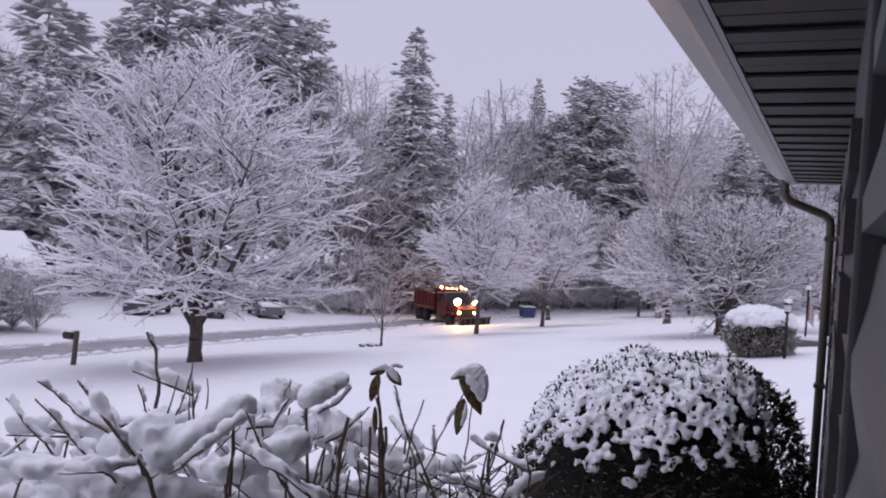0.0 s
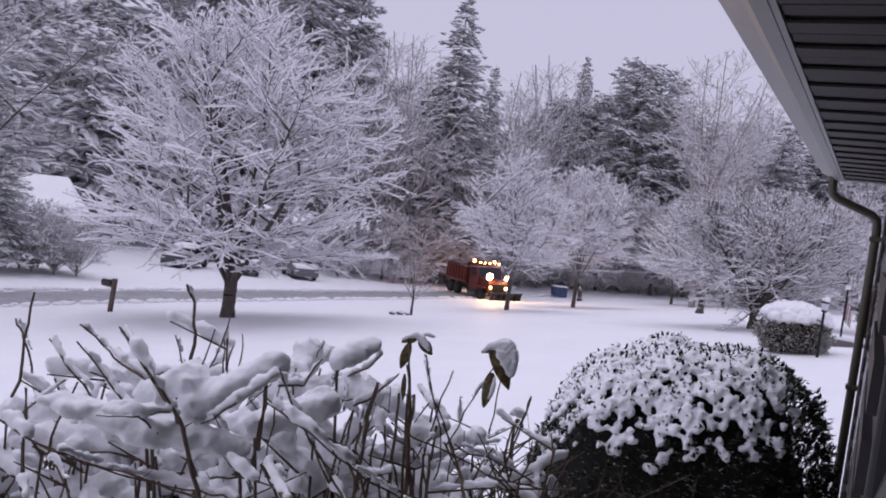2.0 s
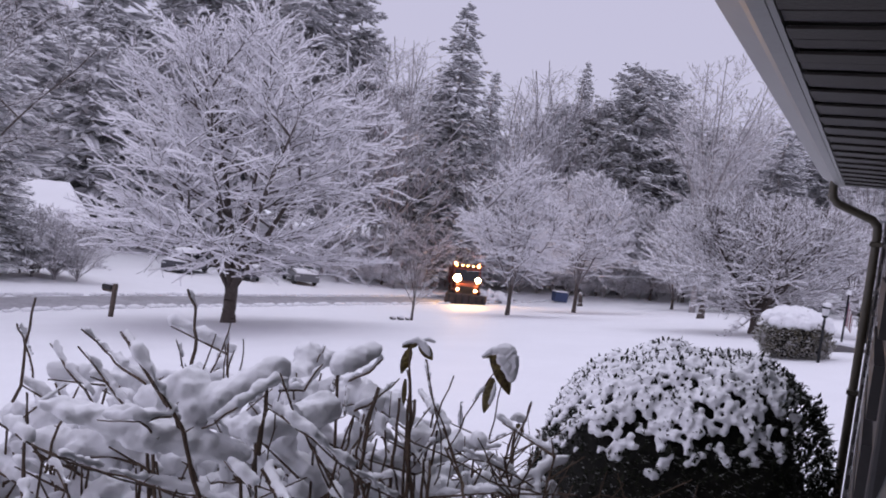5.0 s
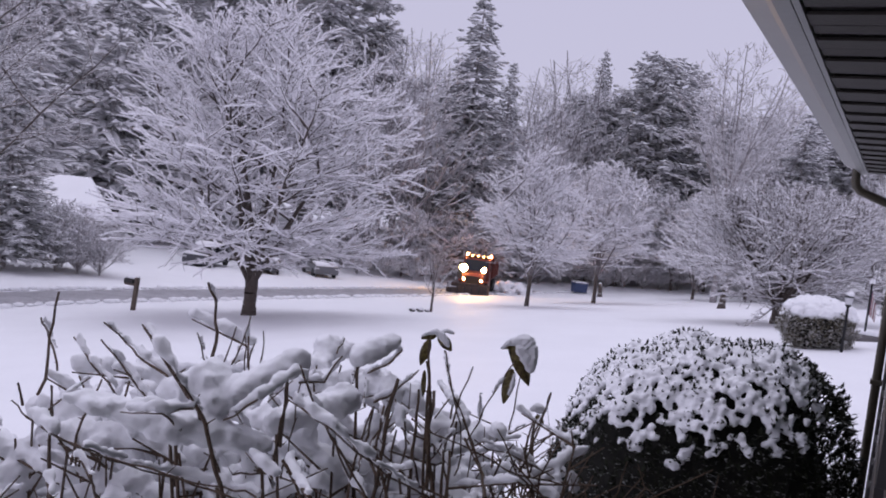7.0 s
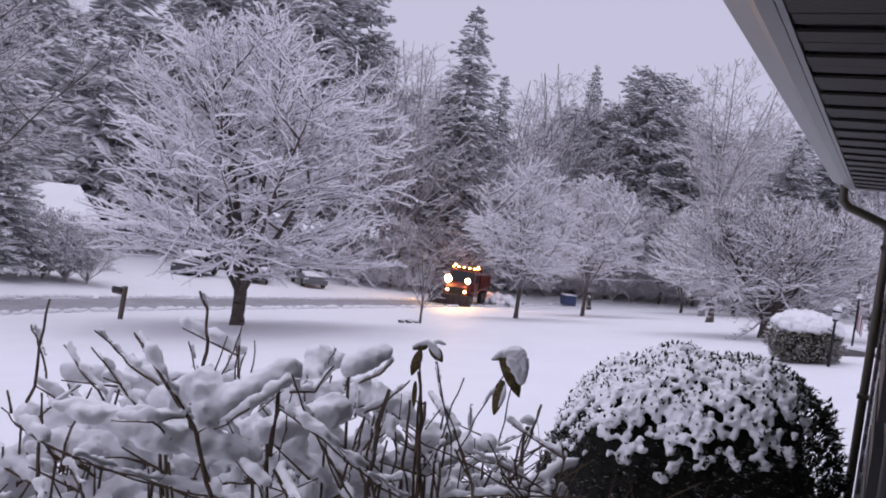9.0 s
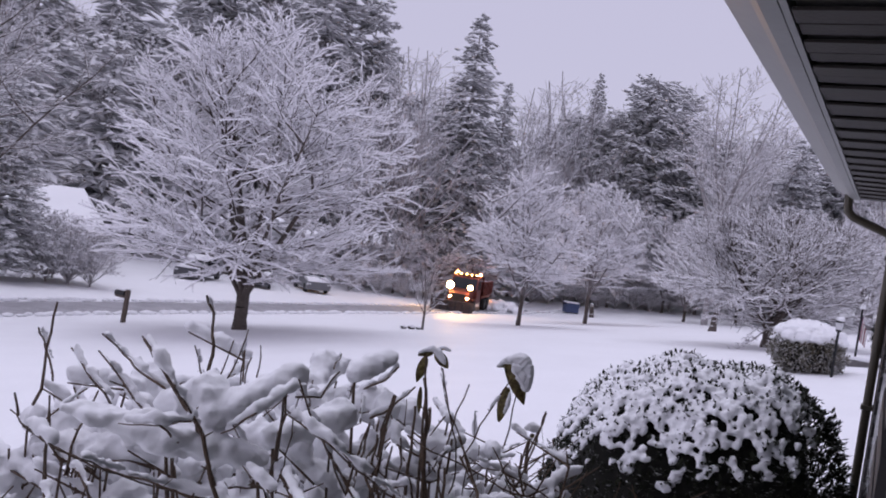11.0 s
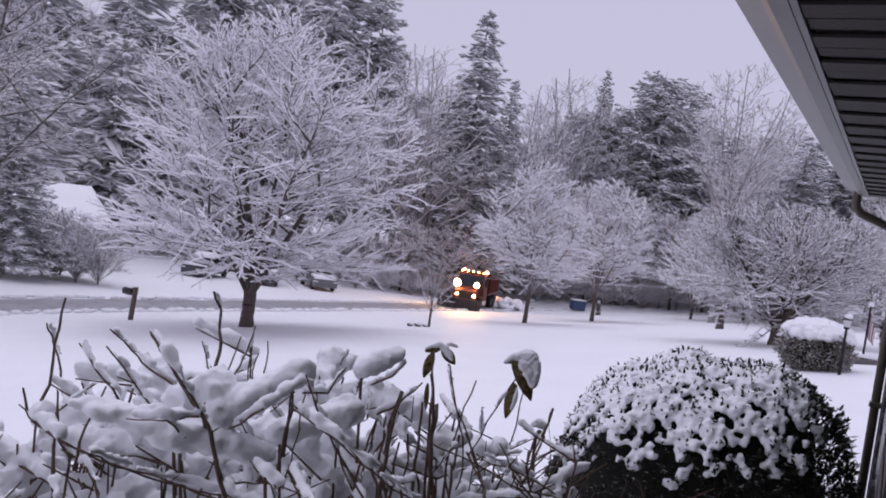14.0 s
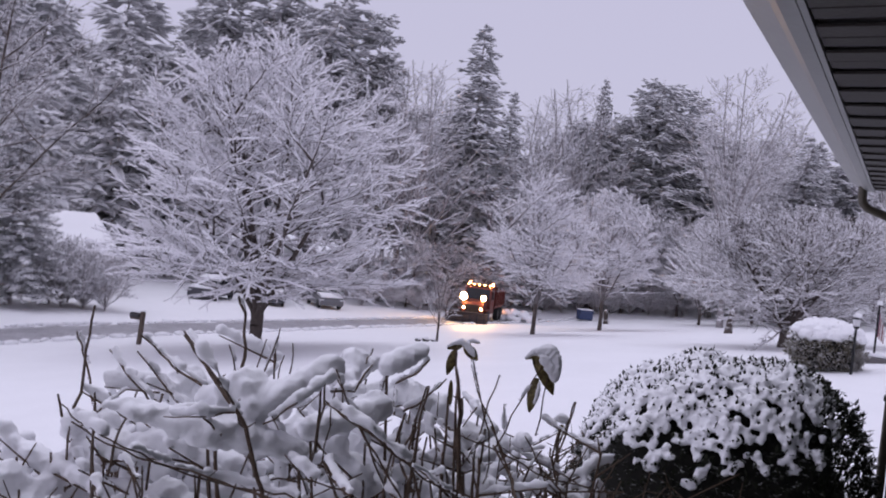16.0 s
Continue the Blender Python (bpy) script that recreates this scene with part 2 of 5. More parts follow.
def bare_tree(name, seed, height, spread, trunk_r, fork, limbs=7, twigs=(8, 7, 4), base=0.25, snow=0.014, rise=0.5, droop=0.0, bark=None, minr=0.006, sides=3):
    """A leafless tree: (wood mesh of the trunk, wood mesh of the crown, snow mesh), grown inside an egg-shaped crown."""
    rng = random.Random(seed)
    centre, half = Vector((0, 0, base * height + (1 - base) * height * 0.46)), (1 - base) * height * 0.56
    segs, trunk = [], []

    def inside(p):
        return (p.x ** 2 + p.y ** 2) / spread ** 2 + ((p.z - centre.z) / half) ** 2 < 1

    def grow(p, d, length, r, level):
        n = (7, 5, 3, 2)[level]
        step = length / n
        wob = (0.09, 0.12, 0.16, 0.2)[level]
        side_sign = rng.choice((-1, 1))
        for i in range(n):
            lift = (0.06, 0.05, 0.02, 0.02)[level] - droop * 0.06 * level
            d = (d + Vector((rng.gauss(0, wob), rng.gauss(0, wob), rng.gauss(0, wob) + lift))).normalized()
            q = p + d * step
            r2 = max(minr, r * (0.86, 0.82, 0.8, 0.8)[level])
            segs.append((p, q, r, r2))
            if (level or i > 2) and not inside(q):
                return
            if level < 3:
                k = twigs[level] / n
                for _ in range(int(k) + (rng.random() < k % 1)):
                    if level == 0 and i == 0:
                        continue
                    flat = d.cross(Vector((0, 0, 1)))
                    flat = flat.normalized() if flat.length > 0.2 else Vector((rng.gauss(0, 1), rng.gauss(0, 1), 0)).normalized()
                    roll = rng.gauss(0, 0.9 if level == 0 else 0.6)
                    upw = flat.cross(d)
                    side_sign = -side_sign
                    side = flat * side_sign * math.cos(roll) + upw * math.sin(roll)
                    turn = rng.uniform(0.6, 1.0)
                    nd = (d * math.cos(turn) + side * math.sin(turn)).normalized()
                    s = p.lerp(q, rng.random())
                    taper = 1.0 - 0.55 * (i / n)
                    grow(s, nd, length * (0.52, 0.46, 0.42)[level] * taper * rng.uniform(0.7, 1.15), max(minr, r2 * rng.uniform(0.4, 0.6)), level + 1)
            p, r = q, r2

    p, n = Vector((0, 0, -0.15)), 5
    for i in range(n):
        q = Vector((rng.gauss(0, 0.004) * height * 0.2, rng.gauss(0, 0.004) * height * 0.2, fork * (i + 1) / n))
        trunk.append((p, q, trunk_r * (1.35 - 0.35 * min(1, i / 1.5)), trunk_r * (1.35 - 0.35 * min(1, (i + 1) / 1.5))))
        p = q
    for i in range(limbs):
        a = i * 2.4 + rng.uniform(-0.4, 0.4)
        tilt = rise * (0.12 + 0.88 * (i / max(1, limbs - 1)))
        start = p - Vector((0, 0, fork * 0.28 * (i / limbs)))
        d = Vector((math.cos(a) * math.sin(tilt * 2.0), math.sin(a) * math.sin(tilt * 2.0), math.cos(tilt * 2.0)))
        reach = (height - fork) * (0.98 - 0.28 * tilt) if tilt < 0.5 else max(spread * 0.95, (height - fork) * 0.5)
        grow(start, d, reach, trunk_r * rng.uniform(0.42, 0.6), 0)
    bark = bark or BARK
    tm = mesh(name + "_trunk", *tubes(*zip(*[(tuple(a), tuple(b), c, e) for a, b, c, e in trunk]), sides=12), smooth=True)
    arr = [(tuple(a), tuple(b), c, e) for a, b, c, e in segs]
    cm = mesh(name + "_crown", *tubes(*zip(*arr), sides=sides))
    P, Q = np.array([a[0] for a in arr]), np.array([a[1] for a in arr])
    R0, R1 = np.array([a[2] for a in arr]), np.array([a[3] for a in arr])
    d = Q - P
    flatness = np.sqrt(np.clip(1 - (d[:, 2] / (np.linalg.norm(d, axis=1) + 1e-9)) ** 2, 0, 1))
    keep = flatness > 0.35
    rs = (snow * np.clip(0.62 + R1 / 0.03, 0.62, 1.3) + 0.2 * np.minimum(R1, 0.05)) * (0.5 + 0.5 * flatness) * (0.75 + 0.5 * np.random.RandomState(seed).rand(len(P)))
    up = np.zeros_like(P)
    up[:, 2] = R1 + rs * 0.45
    sm = mesh(name + "_snow", *tubes((P + up)[keep], (Q + up)[keep], (rs * 1.0)[keep], (rs * 0.9)[keep], sides=sides))
    for me, ma in ((tm, bark), (cm, bark), (sm, TREE_SNOW)):
        me.materials.append(ma)
    return tm, cm, sm


def laden_tree(name, seed, height, spread, trunk_r, fork, low, stems, tilt, rise, gap=(0.34, 0.32, 0.24), cover=(0.036, 0.027, 0.02), wood=(0.05, 0.016, 0.007), belly=0.28, bark=None, flatness=0.35, lateral=14):
    """A leafless tree whose stems carry arching side branches, spray and twigs, each with a line of snow on top: (trunk, crown, snow) meshes."""
    rng = random.Random(seed)
    segs, trunk = [], []

    def reach(z):
        k = (z - low) / (height - low)
        if k >= 1 or k < -0.06:
            return 0.0
        k = max(k, 0.0)
        return spread * min(1.0, (k + 0.10) / belly) ** 0.4 * math.sqrt(max(0.0, 1 - max(0.0, (k - belly) / (1 - belly)) ** 2))

    def room(p, d):
        """Metres from p along d to the outline of the crown."""
        s = 0.0
        while s < 2.2 * spread:
            q = p + d * (s + 0.25)
            if math.hypot(q.x, q.y) > reach(q.z):
                break
            s += 0.25
        return s

    def limb(p, d, length, r0, r1, n, wob, bend, level):
        pts = [p]
        for i in range(n):
            d = (d + Vector((rng.gauss(0, wob), rng.gauss(0, wob), rng.gauss(0, wob) + bend(i / n)))).normalized()
            q = p + d * (length / n)
            a, b = r0 + (r1 - r0) * i / n, r0 + (r1 - r0) * (i + 1) / n
            segs.append((tuple(p), tuple(q), a, b, cover[min(2, level)] * rng.uniform(0.7, 1.25)))
            p = q
            pts.append(p)
        return pts

    def spot(pts, s):
        i = min(len(pts) - 2, int(s * (len(pts) - 1)))
        return pts[i].lerp(pts[i + 1], s * (len(pts) - 1) - i), (pts[i + 1] - pts[i]).normalized()

    def side_of(d, sign, roll):
        flat = d.cross(Vector((0, 0, 1)))
        flat = flat.normalized() if flat.length > 0.15 else Vector((rng.gauss(0, 1), rng.gauss(0, 1), 0)).normalized()
        return flat * sign * math.cos(roll) + flat.cross(d).normalized() * math.sin(roll)

    def twigs(pts, length, sign):
        for k in range(int(length / gap[2])):
            sign = -sign
            s, d = spot(pts, min(0.99, (k + rng.uniform(0.4, 1.0)) * gap[2] / length))
            turn = rng.uniform(0.5, 0.95)
            nd = d * math.cos(turn) + side_of(d, sign, rng.gauss(0.1, 0.55)) * math.sin(turn)
            limb(s, nd, rng.uniform(0.18, 0.5) * (height / 11) ** 0.5, wood[2], wood[2] * 0.6, 2, 0.2, lambda u: 0.03, 2)

    def spray(pts, length, sign):
        for k in range(int(length / gap[1])):
            sign = -sign
            u = min(0.98, 0.12 + (k + rng.random()) * gap[1] / length * 0.88)
            s, d = spot(pts, u)
            turn = rng.uniform(0.55, 0.9)
            nd = (d * math.cos(turn) + side_of(d, sign, rng.gauss(0.1, flatness)) * math.sin(turn)).normalized()
            ln = min(room(s, nd) + 0.2, (0.25 + 0.34 * (1 - u)) * length * rng.uniform(0.7, 1.2) + 0.2)
            if ln > 0.15:
                twigs(limb(s, nd, ln, wood[1], wood[1] * 0.45, 4, 0.15, lambda v: 0.05 - 0.09 * v, 1), ln, sign)
        twigs(pts[len(pts) // 2:], length / 2, sign)

    p = Vector((0, 0, -0.2))
    for i in range(6):
        q = Vector((rng.gauss(0, 0.05) * trunk_r, rng.gauss(0, 0.05) * trunk_r, fork * (i + 1) / 6))
        trunk.append((tuple(p), tuple(q), trunk_r * (1.3 - 0.3 * min(1, i / 2)), trunk_r * (1.3 - 0.3 * min(1, (i + 1) / 2))))
        p = q
    for j in range(stems):
        az = j * 2.39996 + rng.uniform(-0.3, 0.3)
        lean = 0.06 if j == 0 else tilt[0] + (tilt[1] - tilt[0]) * (j - 1) / max(1, stems - 2) + rng.uniform(-0.06, 0.06)
        d = Vector((math.cos(az) * math.sin(lean), math.sin(az) * math.sin(lean), math.cos(lean)))
        start = p - Vector((0, 0, fork * 0.22 * j / stems))
        length = max(1.2, min(room(start, d), (height - fork) * 1.1) if j else height - fork - 0.3)
        r0 = trunk_r * (0.62 if j == 0 else rng.uniform(0.36, 0.5))
        pts = limb(start, d, length, r0, 0.014, 10, 0.07, lambda u: 0.05 if lean < 0.8 else 0.06 - 0.05 * u, 0)
        count = max(4, int(lateral * length / (height - fork)))
        for k in range(count):
            u = 0.10 + 0.88 * (k + rng.random()) / count
            s, sd = spot(pts, u)
            a = k * 2.39996 + j * 1.3 + rng.uniform(-0.4, 0.4)
            up = rise[0] + (rise[1] - rise[0]) * max(0.0, min(1.0, (s.z - low) / (height - low))) + rng.gauss(0, 0.1)
            nd = Vector((math.cos(a) * math.cos(up), math.sin(a) * math.cos(up), math.sin(up)))
            nd = (nd + sd * 0.15).normalized()
            ln = room(s, nd) * rng.uniform(0.7, 1.06)
            if ln < 0.4:
                continue
            r = min(wood[0], 0.012 + 0.011 * ln)
            sub = limb(s, nd, ln, r, 0.009, 8, 0.10, lambda v: 0.045 - 0.08 * v, 0)
            spray(sub, ln, rng.choice((-1, 1)))
        spray(pts[6:], length * 0.4, 1)
    bark = bark or BARK
    tm = mesh(name + "_trunk", *tubes(*zip(*trunk), sides=14), smooth=True)
    tm.materials.append(BARK)
    P, Q = np.array([a[0] for a in segs]), np.array([a[1] for a in segs])
    R0, R1 = np.array([a[2] for a in segs]), np.array([a[3] for a in segs])
    C = np.array([a[4] for a in segs])
    thick = R0 > 0.03
    v1, f1 = tubes(P[thick], Q[thick], R0[thick], R1[thick], 8)
    v2, f2 = tubes(P[~thick], Q[~thick], R0[~thick], R1[~thick], 3)
    cm = mesh(name + "_crown", v1.tolist() + v2.tolist(), f1.tolist() + (f2 + len(v1)).tolist())
    d = Q - P
    flat = np.sqrt(np.clip(1 - (d[:, 2] / (np.linalg.norm(d, axis=1) + 1e-9)) ** 2, 0, 1))
    keep = (flat > 0.45) & (np.random.RandomState(seed).rand(len(P)) > 0.06)
    rs = C * (0.35 + 0.65 * flat)
    up = np.zeros_like(P)
    up[:, 2] = R1 * 0.7 + rs * 0.6
    sm = mesh(name + "_snow", *tubes((P + up)[keep], (Q + up)[keep], rs[keep], (rs * 0.88)[keep], sides=4))
    for me, ma in ((cm, bark), (sm, TREE_SNOW)):
        me.materials.append(ma)
    return tm, cm, sm


def plant_bare(name, meshes, x, y, turn, label, category, scale=1.0, group=""):
    ob = thing(name, pose(x, y, ground_z(x, y) - 0.02, 0, 0, turn) @ Matrix.Scale(scale, 4), label, category, group)
    part("trunk", meshes[0], None, ob)
    part("crown", meshes[1], None, ob)
    tagged(part("branch_snow", meshes[2], None, ob), "white snow lying along the branches", kind="stuff")
    return ob


def conifer(name, seed, height, spread, trunk_r, clear=0.12, power=0.85, droop=0.35, dens=1.0, material=None, lumps=1.0, rough=1.0):
    """An evergreen: (trunk mesh, crown mesh of many needle clumps), with boughs in uneven whorls."""
    rs = np.random.RandomState(seed)
    C, D, L, W, bp, bq, br = [], [], [], [], [], [], []
    for i in range(int(height * 11 * dens)):
        k = 1 - (1 - rs.rand()) ** 0.75 if i % 2 else rs.rand()
        z = height * (clear + (0.985 - clear) * k)
        r = (spread * (1 - k) ** power + 0.12) * rs.uniform(1 - 0.55 * rough, 1.12)
        a = rs.uniform(0, 2 * np.pi)
        out = np.array([np.cos(a), np.sin(a), 0])
        side = np.array([-out[1], out[0], 0])
        lift = rs.uniform(-0.1, 0.3) - droop * (1 - k) * 0.6
        m = max(2, int(r / 0.55))
        tip = np.array([0, 0, z]) + out * r + np.array([0, 0, r * lift])
        bp.append((0, 0, z)), bq.append(tuple(tip)), br.append(0.012 + 0.010 * r)
        for j in range(m):
            s = (j + rs.uniform(0.4, 0.9)) / m
            p = np.array([0, 0, z]) + out * r * s + np.array([0, 0, r * lift * s - droop * 0.2 * r * s * s])
            for sg in (-1, 1, 0):
                if sg and rs.rand() < 0.2:
                    continue
                w = (1.05 - s) * r * 0.34 + 0.2
                d = out * 0.7 + side * sg * rs.uniform(0.5, 1.1) + np.array([0, 0, rs.uniform(-0.6, 0.25)])
                ln = (w * rs.uniform(0.7, 1.3) + 0.3) * lumps
                C.append(p + d * ln * 0.3), D.append(d), L.append(ln), W.append(rs.uniform(0.10, 0.2) * lumps)
    v, f = spindles(C, D, np.array(L), np.array(W), 0.75)
    cm = mesh(name + "_crown", v, f)
    zt = np.linspace(-0.2, height, 9)
    pts = np.stack([0.03 * np.sin(zt), 0.03 * np.cos(zt * 0.8), zt], 1)
    rad = trunk_r * (1 - 0.96 * np.linspace(0, 1, 9))
    v1, f1 = tubes(np.concatenate([pts[:-1], bp]), np.concatenate([pts[1:], bq]), np.concatenate([rad[:-1], br]), np.concatenate([rad[1:], np.full(len(br), 0.008)]), 6)
    tm = mesh(name + "_trunk", v1, f1)
    tm.materials.append(HAZED_BARK)
    cm.materials.append(material or HAZED_NEEDLE)
    return tm, cm


def plant_conifer(name, meshes, x, y, turn, label, scale=1.0, wide=1.0, group=""):
    ob = thing(name, pose(x, y, ground_z(x, y) - 0.02, 0, 0, turn) @ Matrix.Diagonal((scale * wide, scale * wide, scale, 1)), label, "conifer", group)
    part("trunk", meshes[0], None, ob)
    part("crown", meshes[1], None, ob)
    return ob


# ---- ground and road ----
def axis_steps(near, far, step):
    a = [0.0]
    while a[-1] < far:
        a.append(a[-1] + (step if a[-1] < near else (a[-1] - near) * 0.25 + step))
    return a


def build_ground():
    xs = axis_steps(45, 2500, 1.0)
    xs = [-x for x in xs[:0:-1]] + xs
    ys = [-y for y in axis_steps(6, 400, 1.0)[:0:-1]] + axis_steps(95, 2500, 0.8)
    verts, faces = [], []
    for y in ys:
        for x in xs:
            lump = noise.noise(Vector((x * 0.12, y * 0.12, 0))) * 0.10 + noise.noise(Vector((x * 0.5, y * 0.5, 4))) * 0.025
            v = 0.8805 * x - 0.474 * y
            on_road = max(0.0, min(1.0, 1.6 - abs(v + 30.4) / 2.2))
            verts.append((x, y, ground_z(x, y) + lump * (1 - on_road) - 0.10 * on_road))
    n = len(xs)
    for j in range(len(ys) - 1):
        for i in range(n - 1):
            k = j * n + i
            faces.append((k, k + 1, k + n + 1, k + n))
    ob = part("ground", mesh("ground", verts, faces, True), SNOW)
    tagged(ob, "open yard under smooth fresh snow falling towards the road", "snowy ground", kind="structure")


def build_road():
    verts, faces, us = [], [], [-120 + 1.2 * i for i in range(161)]
    for u in us:
        for k, v in enumerate((-28.75, -29.4, -30.4, -31.4, -32.1)):
            edge = k in (0, 4)
            p = along(u, v + 0.12 * noise.noise(Vector((u * 0.4, k * 3.0, 1))) * edge * 2)
            verts.append((p.x, p.y, ground_z(p.x, p.y) + (-0.13 if edge else 0.03) + 0.015 * noise.noise(Vector((u, v, 0)))))
    for j in range(len(us) - 1):
        for k in range(4):
            a = j * 5 + k
            faces.append((a, a + 1, a + 6, a + 5))
    tagged(part("road", mesh("road", verts, faces, True), SLUSH), "freshly ploughed lane of gray slush between snowy verges", "road", kind="structure")
    rs = np.random.RandomState(5)
    bm = bmesh.new()
    for side in (-28.45, -32.35):
        for i in range(330):
            u = -30 + i * 0.33 + rs.uniform(-0.1, 0.1)
            p = along(u, side + rs.uniform(-0.22, 0.22))
            r = rs.uniform(0.07, 0.19)
            bmesh.ops.create_icosphere(bm, subdivisions=1, radius=r, matrix=Matrix.Translation((p.x, p.y, ground_z(p.x, p.y) - 0.01)) @ Matrix.Diagonal((1.8, 1.8, 0.7, 1)))
    tagged(part("plough_bank", bm, SNOW, smooth=True), "low lumpy bank of snow thrown up beside the road", "snow bank", kind="stuff")


build_ground()
build_road()


# ---- the house from which one looks ----
HOUSE = Matrix(((0.4695, 0.8829, 0, 0), (0.8829, -0.4695, 0, 0), (0, 0, 1, 0), (0, 0, 0, 1)))


def build_house():
    """Local x runs along the wall, y is metres out of the wall towards the inside (negative: towards the road)."""
    wall = tagged(part("wall_front", boxed(-6, 5.02, 0.042, 0.2, -0.6, 2.62), SIDING), "gray lap siding on the front wall of the house", "house wall", kind="structure")
    wall.matrix_world = HOUSE
    for a, b in ((-6.0, 0.72), (3.3, 4.9)):
        z = -0.3
        while z < 2.6:
            prof = [(0.042, z), (0.022, z + 0.004), (0.021, z + 0.03), (0.030, z + 0.07), (0.036, z + 0.115), (0.042, z + 0.118)]
            piece = part("clapboard", prism(prof, b - a), SIDING, wall)
            piece.matrix_local = pose(a, 0, 0)
            z += 0.12
    part("corner_board", boxed(4.9, 5.04, 0.012, 0.21, -0.6, 2.6, 0.006), TRIM, wall, "weathered brown corner board")
    part("end_wall", boxed(4.86, 5.02, 0.2, 9.0, -0.6, 2.6), SIDING, wall)
    # Unseen walls, added to close the house and block sky light from behind.
    part("unseen_rear_wall", boxed(-6.0, 5.02, 9.0, 9.16, -0.6, 2.6), SIDING, wall)
    part("unseen_far_end_wall", boxed(-6.0, -5.84, 0.2, 9.0, -0.6, 2.6), SIDING, wall)
    # the window with its shutters and dark glass
    win = thing("window_1", HOUSE, "dark window with black louvred shutters in gray siding", "window", kind="structure")
    part("window_frame", boxed(1.35, 2.62, 0.020, 0.046, 0.9, 2.3, 0.004), BLACKWOOD, win)
    part("pane", boxed(1.42, 2.55, 0.016, 0.024, 0.98, 2.22), GLASS, win)
    for a in (0.72, 2.64):
        sh = part("shutter", boxed(a, a + 0.6, 0.018, 0.042, -0.4, 2.45, 0.004), BLACKWOOD, win)
        for i in range(40):
            part("slat", boxed(a + 0.05, a + 0.55, 0.010, 0.02, -0.3 + i * 0.066, -0.255 + i * 0.066), BLACKWOOD, sh)
    # soffit, fascia, gutter, roof
    so = tagged(part("soffit", boxed(-6.0, 5.0, -0.2, 0.05, 2.622, 2.634), SOFFIT), "brown ribbed soffit under the eaves", "soffit", kind="structure")
    so.matrix_world = HOUSE
    bm = bmesh.new()
    for x0, x1, z in ((0.0, 0.075, 2.600), (0.075, 0.1, 2.612), (0.1, 0.165, 2.605), (0.165, 0.2, 2.615)):
        box(bm, x0, x1, -0.2, 0.05, z, z + 0.006)
    panel = part("panel", bm, SOFFIT, so)
    panel.matrix_local = pose(-6.0, 0, 0)
    for i in range(1, 55):
        part("panel", panel.data, SOFFIT, so).matrix_local = pose(-6.0 + i * 0.2, 0, 0)
    roof = tagged(part("roof", prism([(-0.235, 2.64), (-0.235, 2.78), (4.6, 4.9), (9.4, 2.78), (9.4, 2.64), (4.6, 4.7)], 11.4), SNOW), "roof edge of the house under snow", "roof", kind="structure")
    roof.matrix_world = HOUSE @ pose(-6.2, 0, 0)
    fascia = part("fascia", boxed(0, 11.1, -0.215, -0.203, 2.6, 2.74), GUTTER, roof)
    fascia.matrix_local = pose(0.1, 0, 0)
    gut = thing("rain_gutter", HOUSE, "white metal rain gutter along the eaves", "gutter")
    prof = [(-0.217, 2.6), (-0.217, 2.73), (-0.222, 2.73), (-0.222, 2.606), (-0.244, 2.606), (-0.262, 2.624), (-0.322, 2.652), (-0.336, 2.68), (-0.336, 2.722), (-0.326, 2.722),
            (-0.326, 2.73), (-0.343, 2.73), (-0.343, 2.678), (-0.328, 2.646), (-0.268, 2.618), (-0.247, 2.6)]
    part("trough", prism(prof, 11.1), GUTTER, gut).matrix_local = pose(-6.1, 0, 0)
    cap = prism([(-0.218, 2.602), (-0.218, 2.73), (-0.342, 2.73), (-0.342, 2.679), (-0.327, 2.647), (-0.267, 2.619), (-0.246, 2.602)], 0.004)
    part("end_cap", cap, GUTTER, gut).matrix_local = pose(5.0, 0, 0)
    spout = thing("downspout", HOUSE, "brown metal downspout bending from the gutter to the corner", "downspout")
    cu = bpy.data.curves.new("downspout_pipe", "CURVE")
    cu.dimensions = "3D"
    cu.bevel_depth = 0.023
    cu.bevel_resolution = 3
    sp = cu.splines.new("POLY")
    pts = [(4.92, -0.258, 2.62), (4.92, -0.256, 2.56), (4.925, -0.25, 2.53), (4.935, -0.225, 2.505), (4.97, -0.09, 2.455), (4.985, -0.05, 2.44), (4.99, -0.022, 2.41), (4.99, -0.016, 2.36), (4.99, -0.016, -0.3)]
    sp.points.add(len(pts) - 1)
    for q, c in zip(sp.points, pts):
        q.co = (*c, 1)
    ob = new("pipe_curve", cu)
    me = bpy.data.meshes.new_from_object(ob)
    bpy.data.objects.remove(ob)
    me.materials.clear()
    part("pipe", me, SPOUT, spout, smooth=True)
    for z in (2.3, 1.5, 0.6):
        part("strap", boxed(4.955, 5.03, -0.046, 0.012, z, z + 0.025, 0.003), SPOUT, spout)


build_house()


# ---- trees of the yard ----
maple = laden_tree("maple", 11, 11.2, 6.2, 0.23, 1.3, 1.5, 7, (0.2, 0.66), (-0.13, 0.9), gap=(0.34, 0.36, 0.26), cover=(0.046, 0.034, 0.024), belly=0.26, lateral=16)
plant_bare("maple_tree", maple, -6.97, 29.55, 200, "tall bare maple with every twig lined with snow", "tree")
yard = laden_tree("yard_tree", 5, 8.6, 3.5, 0.11, 1.7, 1.7, 6, (0.16, 0.6), (-0.1, 0.8), cover=(0.036, 0.028, 0.022), gap=(0.3, 0.32, 0.28), belly=0.26, bark=PALE_BARK, lateral=14)
plant_bare("yard_tree", yard, 4.29, 43.83, 0, "young bare shade tree coated with snow", "tree", group="yard trees")
